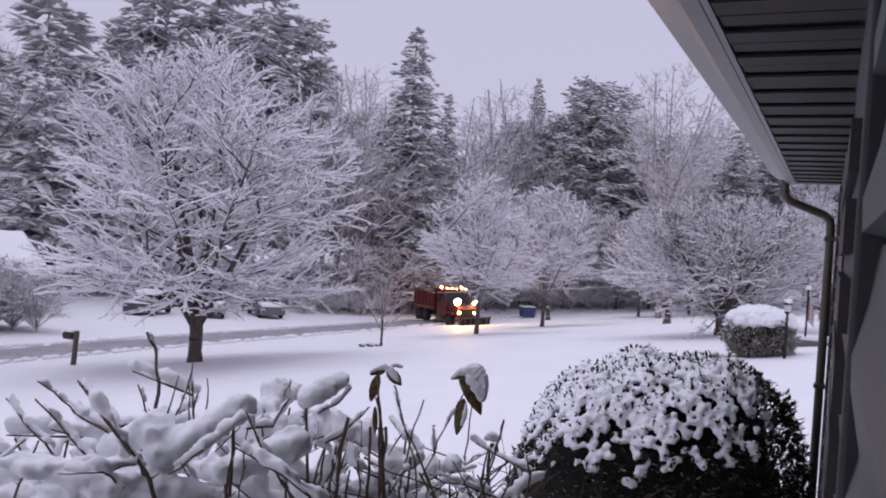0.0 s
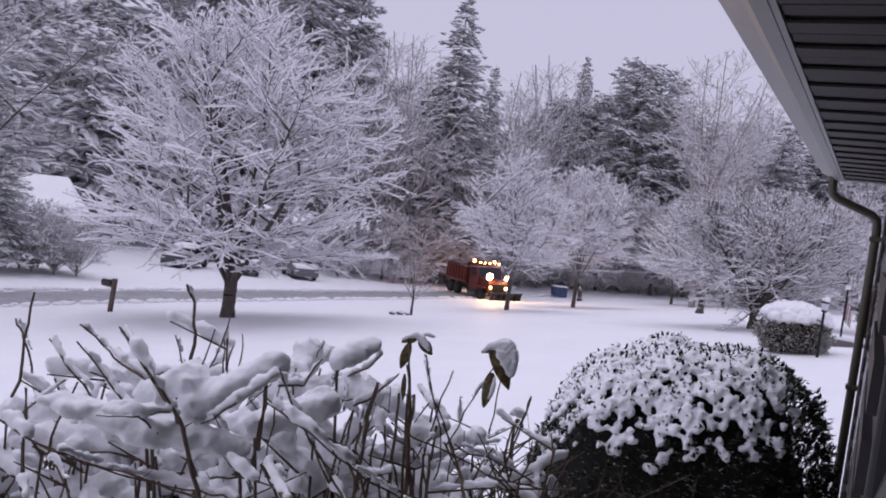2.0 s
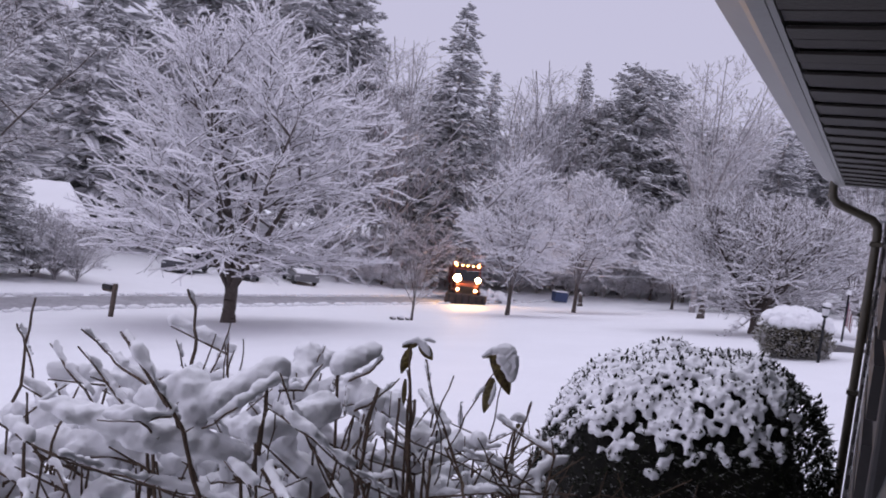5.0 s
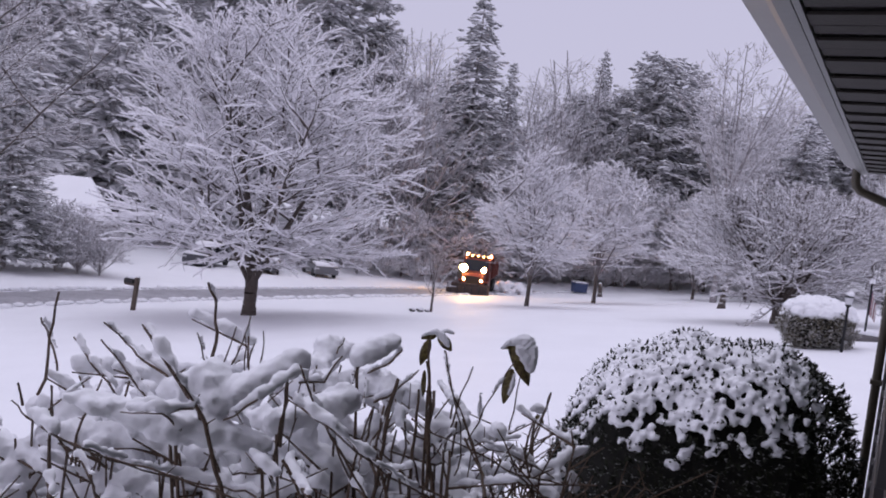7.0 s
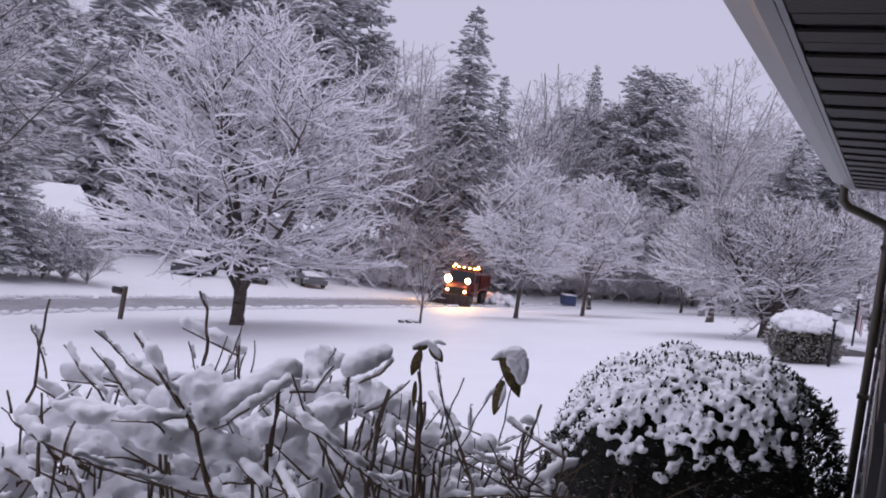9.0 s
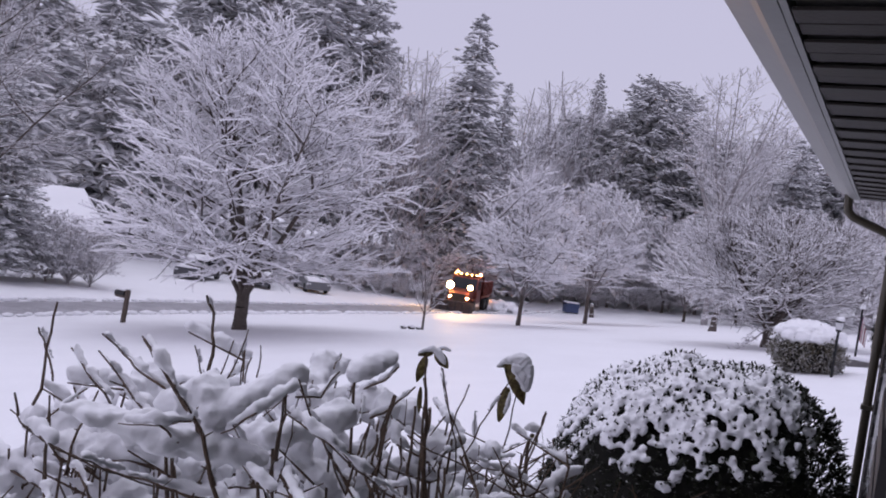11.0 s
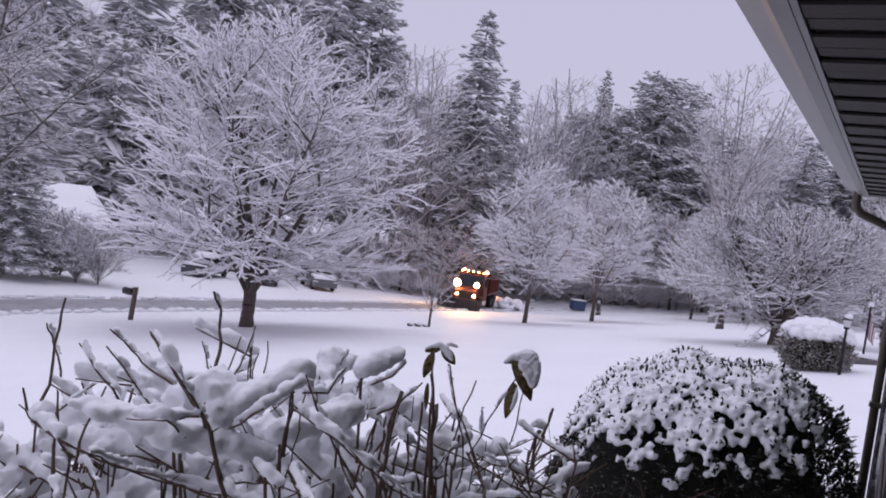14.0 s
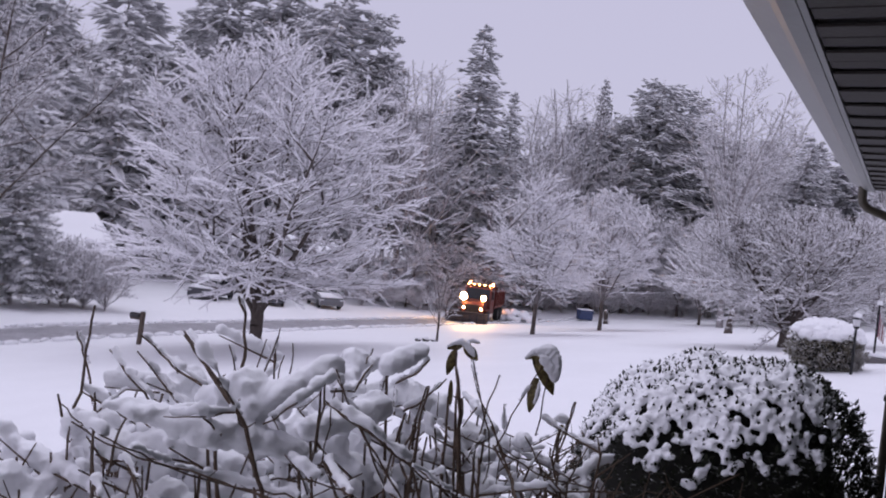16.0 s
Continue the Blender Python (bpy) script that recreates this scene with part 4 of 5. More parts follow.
    front(0.0021, (-0.191, 1.086, 1.938), (-0.190, 1.086, 1.894), (-0.190, 1.086, 1.847))
    front(0.0018, (-0.167, 1.006, 1.860), (-0.154, 1.006, 1.835), (-0.139, 1.006, 1.807))
    front(0.0016, (-0.454, 0.986, 1.919), (-0.447, 0.976, 1.869), (-0.441, 0.976, 1.779))
    front(0.0021, (-0.064, 1.126, 1.891), (-0.066, 1.126, 1.844), (-0.040, 1.126, 1.775))
    front(0.0019, (0.052, 1.256, 1.870), (0.075, 1.246, 1.825), (0.117, 1.236, 1.753))
    front(0.0016, (0.060, 1.306, 1.942), (0.043, 1.286, 1.881), (0.031, 1.266, 1.813), (0.045, 1.256, 1.737))
    front(0.0021, (0.173, 1.366, 1.851), (0.163, 1.346, 1.806), (0.187, 1.336, 1.725))
    front(0.0015, (0.234, 1.406, 1.826), (0.209, 1.386, 1.780), (0.168, 1.366, 1.711))
    front(0.0016, (0.111, 1.306, 1.848), (0.142, 1.296, 1.800), (0.206, 1.306, 1.739))
    front(0.0012, (-0.022, 1.106, 1.901), (0.011, 1.106, 1.884), (0.068, 1.126, 1.862), (0.137, 1.156, 1.827), (0.211, 1.206, 1.804))
    front(0.0014, (-0.403, 0.956, 1.859), (-0.386, 0.956, 1.832), (-0.373, 0.956, 1.795))
    front(0.0013, (0.296, 1.456, 1.789), (0.271, 1.426, 1.755), (0.250, 1.406, 1.707))
    front(0.0012, (-0.100, 1.056, 1.793), (-0.147, 1.056, 1.811), (-0.204, 1.046, 1.823), (-0.237, 1.036, 1.820))
    # heavy heaps of snow on the largest forks
    def heap(p, q, r0, r1, lift):
        p, q = Vector(p) * 0.97 + Vector((0, 0, 0.066)), Vector(q) * 0.97 + Vector((0, 0, 0.066))
        under = Vector((0, 0, 0.8))
        wood.append((p - under * r0, q - under * r1, 0.0016, 0.0022))
        low_end = p if p.z < q.z else q
        wood.append((low_end - under * r0, Vector((low_end.x + 0.03, low_end.y + 0.1, 1.45)), 0.0022, 0.003))
        for i in range(25):
            s = p.lerp(q, i / 24)
            r = r0 + (r1 - r0) * i / 24
            for j in range(3):
                balls.append((s.x + rs.normal(0, 0.003), s.y + rs.normal(0, 0.006), s.z + lift * (j - 1) * r, r * rs.uniform(0.92, 1.06)))

    heap((-0.445, 1.010, 1.903), (-0.315, 1.030, 1.880), 0.006, 0.022, 0.25)
    heap((-0.315, 1.030, 1.880), (-0.21, 1.075, 1.848), 0.022, 0.013, 0.25)
    heap((-0.275, 1.065, 1.905), (-0.178, 1.095, 1.965), 0.017, 0.0155, 0.2)
    heap((-0.345, 1.085, 1.905), (-0.285, 1.075, 1.930), 0.010, 0.021, 0.3)
    heap((-0.12, 1.285, 1.94), (-0.07, 1.315, 1.965), 0.016, 0.012, 0.2)
    heap((-0.21, 1.155, 1.86), (-0.12, 1.215, 1.89), 0.018, 0.02, 0.2)
    # the body of the shrub: canes from the ground, laden side twigs
    for i in range(60):
        x = rs.uniform(-0.75, 0.36)
        y = 1.30 + 0.25 * (x + 0.3) + rs.uniform(-0.16, 0.3)
        top = 1.88 - 0.10 * abs(x + 0.18) - (0.42 * max(0, x + 0.02)) + rs.uniform(-0.16, 0.0) + 0.04 - 0.7 * max(0, -0.5 - x)
        a = Vector((x * 0.75 + rs.normal(0, 0.05), y + rs.normal(0, 0.05), ground_z(x, y) - 0.05))
        b = Vector((x + rs.normal(0, 0.04), y, 1.15))
        c = Vector((x + rs.normal(0, 0.06), y + rs.normal(0, 0.04), top))
        wood.append((b, a, 0.004, 0.007))
        wood.append((c, b, 0.0018, 0.0032))
        for k in range(11):
            s = b.lerp(c, rs.uniform(0.45, 1.0))
            e = s + Vector((max(-0.1, min(0.1, rs.normal(0, 0.075))), rs.normal(0, 0.05), rs.uniform(-0.01, 0.09)))
            e.z = min(e.z, top + 0.02)
            wood.append((e, s, 0.0011, 0.0022))
            d = e - s
            if k < 10 and -0.66 < x < 0.17 and math.hypot(d.x, d.y) > 0.9 * abs(d.z):
                load(s, e, rs.uniform(0.010, 0.024) * (0.6 if x > 0 else 1.0), i + k)
        for k in range(3):
            s = b.lerp(c, rs.uniform(0.2, 0.8)) - Vector((0, 0.05, 0))
            e = s + Vector((rs.normal(0, 0.09), rs.normal(0, 0.05), rs.uniform(0.06, 0.2)))
            e.z = min(e.z, top + 0.04)
            wood.append((e, s, 0.0009, 0.0018))
    for i in range(75):
        x = rs.uniform(-0.12, 0.40)
        y = 1.32 + 0.35 * x + rs.uniform(-0.12, 0.3)
        p = Vector((x, y, 1.38 + rs.uniform(-0.05, 0.1)))
        lean, r = rs.normal(0, 0.35), rs.uniform(0.0018, 0.0034)
        for k in range(6):
            q = p + Vector((lean * 0.07 + rs.normal(0, 0.008), rs.normal(0, 0.008), rs.uniform(0.045, 0.075)))
            if q.z > 1.86 - 0.45 * max(0, x):
                break
            wood.append((q, p, r * 0.85, r))
            if rs.rand() < 0.5:
                e = q + Vector((rs.normal(0, 0.04), rs.normal(0, 0.03), rs.uniform(0.0, 0.05)))
                wood.append((e, q, r * 0.45, r * 0.6))
                if x < 0.25 and rs.rand() < 0.6:
                    load(q, e, rs.uniform(0.006, 0.013), i)
            p, r, lean = q, r * 0.86, lean + rs.normal(0, 0.25)
    for i in range(150):
        x = rs.uniform(-0.72, 0.08)
        c = Vector((x, 1.30 + rs.uniform(-0.08, 0.22), 1.60 + rs.uniform(0.0, 0.2) - 0.1 * abs(x + 0.3)))
        d = Vector((rs.normal(0, 0.05), rs.normal(0, 0.03), rs.normal(0.01, 0.025)))
        r = rs.uniform(0.014, 0.03)
        for k in range(6):
            q = c + d * (k / 5)
            balls.append((q.x, q.y, q.z, r * rs.uniform(0.8, 1.1) * (1 - 0.08 * k)))
        wood.append((c + d - Vector((0, 0, r)), c - Vector((0, 0, r)), 0.0016, 0.002))
        wood.append((c - Vector((0, 0, r)), Vector((c.x + rs.normal(0, 0.04), c.y + 0.03, 1.2)), 0.002, 0.003))
    me = mesh("twigs", *tubes(*zip(*[(tuple(a), tuple(b), c, e) for a, b, c, e in wood]), sides=6), smooth=True)
    tagged(part("twig_mass", me, TWIG, shrub, "thin dark brown twigs"), kind="stuff")
    remeshed("snow_load", balls, 0.0045, SNOW_CLUMP, shrub, "soft white heaps of snow caught on the twigs", crumble=0.013)
    # withered leaves that still hang on, two of them under caps of snow
    def leaf(base, tip, width, curl, face=(0.2, -1, 0.2)):
        """A leaf from its stalk to its tip, creased along the middle and curled."""
        base, tip = Vector(base), Vector(tip)
        length = (tip - base).length
        y = (tip - base).normalized()
        x = y.cross(Vector(face)).normalized()
        z = x.cross(y)
        bm = bmesh.new()
        rows = []
        for i in range(11):
            s = i / 10
            w = width * math.sin(math.pi * min(1, s * 0.93 + 0.05)) ** 0.75 * (1 - 0.25 * s)
            rows.append([bm.verts.new(base + y * s * length + x * (k * w) + z * (curl * length * math.sin(math.pi * s) - abs(k) ** 1.5 * w * 0.5 + 0.001 * math.sin(9 * s + 5 * k))) for k in (-1, -0.6, -0.2, 0.2, 0.6, 1)])
        for a, b in zip(rows, rows[1:]):
            for k in range(5):
                bm.faces.new((a[k], a[k + 1], b[k + 1], b[k]))
        bmesh.ops.solidify(bm, geom=bm.faces[:], thickness=0.001)
        return part("leaf", bm, DEADLEAF, shrub, "withered olive-brown leaf", smooth=True)

    leaf((-0.014, 1.364, 1.967), (-0.024, 1.356, 1.924), 0.0095, 0.08)
    leaf((0.000, 1.375, 1.976), (0.024, 1.362, 1.952), 0.011, 0.15, (-0.3, -0.7, 0.8))
    leaf((-0.002, 1.375, 1.978), (-0.028, 1.368, 1.966), 0.010, 0.15, (0.2, -0.7, 0.9))
    leaf((0.130, 1.478, 1.962), (0.167, 1.446, 1.893), 0.019, 0.12, (0.5, -1, 0.4))
    leaf((0.132, 1.470, 1.962), (0.112, 1.466, 1.949), 0.009, 0.1, (0.2, -0.6, 0.9))
    leaf((0.131, 1.412, 1.926), (0.122, 1.392, 1.869), 0.0125, 0.05, (-0.4, -1, 0.1))
    leaf((-0.016, 1.363, 1.915), (-0.013, 1.354, 1.872), 0.005, 0.0)
    leaf((0.200, 1.546, 1.819), (0.214, 1.540, 1.802), 0.008, 0.1)

    def cap(points):
        pts = [Vector(q[:3]) for q in points]
        balls = []
        for a, b in zip(points, points[1:]):
            for i in range(5):
                balls.append(tuple(a[k] + (b[k] - a[k]) * i / 5 for k in range(4)))
        remeshed("leaf_snow", balls, 0.0016, SNOW_CLUMP, shrub, "cap of snow on a withered leaf")

    cap([(0.112, 1.452, 1.953, 0.0035), (0.125, 1.452, 1.965, 0.007), (0.139, 1.451, 1.969, 0.011), (0.154, 1.449, 1.970, 0.0125), (0.164, 1.446, 1.958, 0.012), (0.167, 1.443, 1.940, 0.011),
         (0.167, 1.440, 1.922, 0.0075), (0.156, 1.444, 1.942, 0.012), (0.143, 1.448, 1.957, 0.0125)])
    cap([(-0.027, 1.366, 1.971, 0.003), (-0.017, 1.367, 1.977, 0.0048), (-0.006, 1.367, 1.981, 0.006), (0.006, 1.366, 1.976, 0.0065), (0.013, 1.362, 1.967, 0.0056), (0.018, 1.360, 1.960, 0.0035), (0.0, 1.366, 1.975, 0.006)])
    cap([(0.006, 1.372, 1.982, 0.004), (0.014, 1.372, 1.984, 0.0045), (0.024, 1.371, 1.981, 0.0028), (0.014, 1.371, 1.983, 0.004)])
    cap([(0.190, 1.546, 1.829, 0.006), (0.200, 1.546, 1.834, 0.010), (0.212, 1.544, 1.830, 0.007), (0.2, 1.546, 1.828, 0.008)])
    cap([(0.136, 1.408, 1.918, 0.003), (0.134, 1.402, 1.90, 0.0055), (0.13, 1.397, 1.885, 0.004), (0.133, 1.402, 1.895, 0.004)])


build_shrub()


# ---- clipped evergreens by the house ----
def clipped_bush(name, x, y, rx, ry, top, seed, label, sprigs, leaf, snow_dir, snow_cut, ball, voxel, square=2.6, turn=0, extra=None, low=0.2, foliage=None, slope=0.0, uneven=0.05):
    z0 = ground_z(x, y)
    ob = thing(name, pose(x, y, z0, 0, 0, turn), label, "bush")
    rs = np.random.RandomState(seed)
    h = top - z0
    n = sprigs
    d = rs.normal(size=(n, 3))
    d /= np.linalg.norm(d, axis=1)[:, None]
    cz, rz = h * 0.45, h * 0.55
    k = (np.abs(d[:, 0]) ** square + np.abs(d[:, 1]) ** square + np.abs(d[:, 2]) ** square) ** (-1 / square)
    dim = np.array([rx, ry, rz])
    bumpy = np.array([1 + uneven * noise.noise(Vector(q * 3.0 + seed)) + 0.03 * noise.noise(Vector(q * 9.0)) for q in d])
    shell = np.where(np.arange(n) % 3 == 0, rs.uniform(0.86, 0.97, n), 1.0)
    P = d * (k * bumpy * shell)[:, None] * dim + [0, 0, cz]
    P[:, 2] += slope * P[:, 0] * np.clip(P[:, 2] / h, 0, 1)
    N = np.sign(d) * np.abs(d) ** (square - 1) / dim
    N /= np.linalg.norm(N, axis=1)[:, None]
    keep = P[:, 2] > 0.02
    # core, near black: the shade behind the leaves is painted on a solid lump
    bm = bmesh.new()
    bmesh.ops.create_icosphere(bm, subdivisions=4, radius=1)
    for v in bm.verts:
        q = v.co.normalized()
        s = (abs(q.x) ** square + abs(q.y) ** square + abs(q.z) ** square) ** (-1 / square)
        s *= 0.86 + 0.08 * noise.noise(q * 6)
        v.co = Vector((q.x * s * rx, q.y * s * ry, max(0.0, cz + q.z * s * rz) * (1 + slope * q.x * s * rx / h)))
    part("core", bm, BOXCORE, ob, "solid near-black core, painted as the shade inside the bush")
    # leafy sprigs that point outwards and up
    D = N + rs.normal(0, 0.45, (n, 3)) + [0, 0, 0.45]
    D /= np.linalg.norm(D, axis=1)[:, None]
    L = leaf * rs.uniform(0.6, 1.5, n) * np.where(N @ (np.array(snow_dir) / np.linalg.norm(snow_dir)) > snow_cut + 0.1, 0.76, 1.0)
    C, DD, LL, WW = [], [], [], []
    for i in np.nonzero(keep)[0]:
        tip = P[i] + D[i] * L[i] * 0.4
        for j in range(3):
            s = rs.uniform(-0.4, 0.55)
            side = rs.normal(size=3)
            dd = D[i] * 0.8 + side * 0.45
            C.append(tip + D[i] * L[i] * s * 0.7), DD.append(dd), LL.append(L[i] * 0.55), WW.append(L[i] * 0.11)
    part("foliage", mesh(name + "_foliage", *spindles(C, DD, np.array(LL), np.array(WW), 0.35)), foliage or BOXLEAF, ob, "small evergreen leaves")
    # clumps of snow on the sprigs
    sd = np.array(snow_dir) / np.linalg.norm(snow_dir)
    balls = []
    for i in np.nonzero(keep)[0]:
        w = float(N[i] @ sd)
        patch = noise.noise(Vector(P[i] * (0.55 / ball))) * (0.27 if w < 0.66 else 0.14) + noise.noise(Vector(P[i] * (0.2 / ball) + 7)) * 0.16
        if shell[i] == 1.0 and w + patch > snow_cut and P[i][2] > h * (low + 0.24 * noise.noise(Vector(P[i] * (0.28 / ball) + 3))):
            if rs.rand() > (P[i][2] / h - low) / 0.16 + 0.3:
                continue
            r = ball * rs.uniform(0.6, 1.15)
            q = P[i] + N[i] * r * 0.7
            balls.append((q[0], q[1], q[2], r))
            if rs.rand() < 0.5:
                s = q + np.array([-0.25, -0.3, -0.75]) * r * 1.2 + N[i] * r * 0.2
                balls.append((s[0], s[1], s[2], r * 0.75))
    for b in extra or ():
        balls.append(b)
    remeshed("snow_load", balls, voxel, SNOW_CLUMP, ob, "white snow clumped on top of the leaves", 0.8, crumble=ball * 0.7)
    return ob


clipped_bush("boxwood_bush", 1.34, 4.12, 0.69, 0.62, 1.63, 4, "large clipped boxwood with clumped snow on its crown", 20000, 0.060, (-0.40, -0.28, 0.9), 0.43, 0.0235, 0.0078, turn=-20, square=2.9, low=0.74, slope=0.16)
rs = np.random.RandomState(77)
caps = []
for _ in range(240):
    a, q = rs.uniform(0, 6.28), math.sqrt(rs.rand())
    caps.append((0.74 * q * math.cos(a), 0.6 * q * math.sin(a), 1.13 - 0.26 * q ** 3 + rs.uniform(-0.03, 0.02), 0.16))
clipped_bush("clipped_bush", 8.82, 19.7, 0.76, 0.68, 0.82, 9, "small clipped bush under a thick smooth pillow of snow", 5000, 0.12, (-0.1, 0, 1), 0.55, 0.045, 0.024, turn=-25, extra=caps, square=2.0, uneven=0.3, foliage=HEDGELEAF)
clipped_bush("arborvitae", 12.75, 23.3, 0.5, 0.5, 1.55, 12, "dark upright evergreen shrub beside the house", 3000, 0.1, (-0.3, -0.3, 1), 0.92, 0.05, 0.03, square=2.1)


# ---- things beside the walk ----
def build_lamp_post():
    x, y = 8.93, 18.6
    ob = thing("lamp_post", pose(x, y, ground_z(x, y)), "black garden lamp post with a snow cap beside the bush", "lamp post")
    part("pole", cyl(bmesh.new(), (0, 0, -0.1), (0, 0, 1.08), 0.035, 0.025), BLACKMETAL, ob)
    part("collar", cyl(bmesh.new(), (0, 0, 1.06), (0, 0, 1.11), 0.05, 0.07), BLACKMETAL, ob)
    lan = part("lantern", cyl(bmesh.new(), (0, 0, 1.11), (0, 0, 1.27), 0.06, 0.09, 6), LAMPGLASS, ob, "frosted lantern glass")
    part("roof", cyl(bmesh.new(), (0, 0, 1.27), (0, 0, 1.34), 0.12, 0.03, 6), BLACKMETAL, lan)
    remeshed("snow_cap", [(0, 0, 1.34, 0.10), (0.03, 0.02, 1.36, 0.08), (-0.03, 0, 1.35, 0.08)], 0.015, SNOW_CLUMP, ob, "cap of snow", 0.7)


def build_flag():
    x, y = 10.95, 21.7
    ob = thing("garden_flag", pose(x, y, ground_z(x, y), 0, 0, 40), "small striped flag hanging from a thin dark pole", "flag")
    part("pole", cyl(bmesh.new(), (0, 0, -0.1), (0, 0, 1.55), 0.03, 0.025, 8), BLACKMETAL, ob)
    part("snow_cap", cyl(bmesh.new(), (0, 0, 1.55), (0, 0, 1.66), 0.08, 0.05, 8), SNOW_CLUMP, ob)
    cloth = part("cloth", boxed(0.03, 0.07, -0.006, 0.006, 0.75, 1.35), FLAGBLUE, ob)
    for i in range(7):
        me = bmesh.new()
        box(me, 0.07 + 0.055 * i, 0.07 + 0.055 * (i + 1), -0.005 + 0.012 * math.sin(i), 0.005 + 0.012 * math.sin(i), 0.72 - 0.03 * i, 1.33 - 0.07 * i)
        part("stripe", me, FLAGRED if i % 2 == 0 else FLAGWHITE, cloth)


def build_step():
    p = along(24.6, -0.35)
    ob = thing("stone_step", Matrix.Translation((p.x, p.y, ground_z(p.x, p.y))) @ pose(0, 0, 0, 0, 0, -28), "low gray stone step with snow on top", "step")
    part("slab", boxed(-0.9, 0.9, -0.35, 0.35, -0.1, 0.16, 0.02), STONE, ob)
    part("snow", boxed(-0.92, 0.92, -0.36, 0.36, 0.164, 0.27, 0.045), SNOW, ob)


build_lamp_post()
build_flag()
build_step()


def build_mailbox():
    x, y = -11.68, 31.01
    ob = thing("mailbox", pose(x, y, ground_z(x, y), 0, 0, 62) @ pose(0, 0, 0, 0, 4, 0), "mailbox on a leaning wooden post beside the road", "mailbox")
    part("post", boxed(-0.07, 0.07, -0.07, 0.07, -0.2, 1.25, 0.01), OLDWOOD, ob)
    part("arm", boxed(-0.06, 0.06, -0.05, 0.62, 0.92, 1.0, 0.008), OLDWOOD, ob)
    bm = prism([(math.cos(a) * 0.09, 1.09 + math.sin(a) * 0.09) for a in [math.pi * i / 8 for i in range(9)]] + [(-0.09, 1.0), (0.09, 1.0)], 0.46)
    b = part("box", bm, DARKSTEEL, ob)
    b.matrix_local = pose(0, 0.16, 0, 0, 0, 90)
    part("snow_cap", boxed(-0.085, 0.085, 0.16, 0.6, 1.184, 1.25, 0.03), SNOW_CLUMP, ob)
    part("snow_top", boxed(-0.075, 0.075, -0.075, 0.075, 1.254, 1.31, 0.025), SNOW_CLUMP, ob)


def build_bin():
    x, y = 12.72, 80.54
    ob = thing("waste_container", pose(x, y, ground_z(x, y), 0, 0, 12) @ Matrix.Scale(0.74, 4), "blue waste container standing in the snow", "bin")
    part("body", prism([(-0.7, 0.12), (0.7, 0.12), (0.8, 1.25), (-0.8, 1.25)], 1.7), BLUE, ob).matrix_local = pose(-0.85, 0, 0)
    part("lid", boxed(-0.9, 0.9, -0.84, 0.84, 1.254, 1.33, 0.02), BLUE, ob)
    part("rim", boxed(-0.88, 0.88, -0.86, -0.8, 1.05, 1.15), BLUE, ob)
    part("snow", boxed(-0.88, 0.88, -0.82, 0.82, 1.334, 1.45, 0.05), SNOW, ob)
    for sx in (-0.7, 0.7):
        for sy in (-0.55, 0.55):
            part("wheel", cyl(bmesh.new(), (sx - 0.05, sy, 0.08), (sx + 0.05, sy, 0.08), 0.09), RUBBER, ob)


def build_stump(x, y, h, r, turn):
    ob = thing("tree_stump", pose(x, y, ground_z(x, y), 3, 3, turn), "short broken tree stump standing in the snow", "stump", "stumps")
    bm = bmesh.new()
    cyl(bm, (0, 0, -0.15), (0, 0, h * 0.3), r * 1.3, r, 10)
    cyl(bm, (0, 0, h * 0.3), (0.05, 0.02, h), r, r * 0.9, 10)
    for v in bm.verts:
        v.co.x += noise.noise(v.co * 3) * r * 0.3
    part("trunk", bm, BARK, ob, smooth=True)
    remeshed("snow_cap", [(0.05, 0.02, h, r * 0.9), (0.1, 0, h + 0.02, r * 0.6)], 0.03, SNOW_CLUMP, ob, "cap of snow", 0.5)


def build_rock(x, y, r, seed):
    bm = bmesh.new()
    bmesh.ops.create_icosphere(bm, subdivisions=3, radius=r)
    for v in bm.verts:
        v.co *= 1 + 0.25 * noise.noise(v.co / r * 1.5 + Vector((seed, 0, 0)))
        v.co.z *= 0.7
    ob = part("rock", bm, snow_rock, smooth=True)
    ob.matrix_world = pose(x, y, ground_z(x, y) + r * 0.25, 0, 0, seed * 50)
    tagged(ob, "small dark stone capped with snow by the sapling", "rock", "rocks by the sapling")


snow_rock = snowed("snowy_rock", (0.08, 0.075, 0.07), low=0.2, high=0.5, scale=5)
build_mailbox()
build_bin()
build_stump(15.69, 47.54, 1.3, 0.19, 0)
build_stump(18.3, 88.9, 1.6, 0.28, 70)
build_stump(13.6, 74.0, 1.2, 0.2, 150)
for i, (x, y, r) in enumerate(((-1.05, 36.4, 0.17), (-1.4, 36.5, 0.14), (-0.75, 36.3, 0.12))):
    build_rock(x, y, r, i)


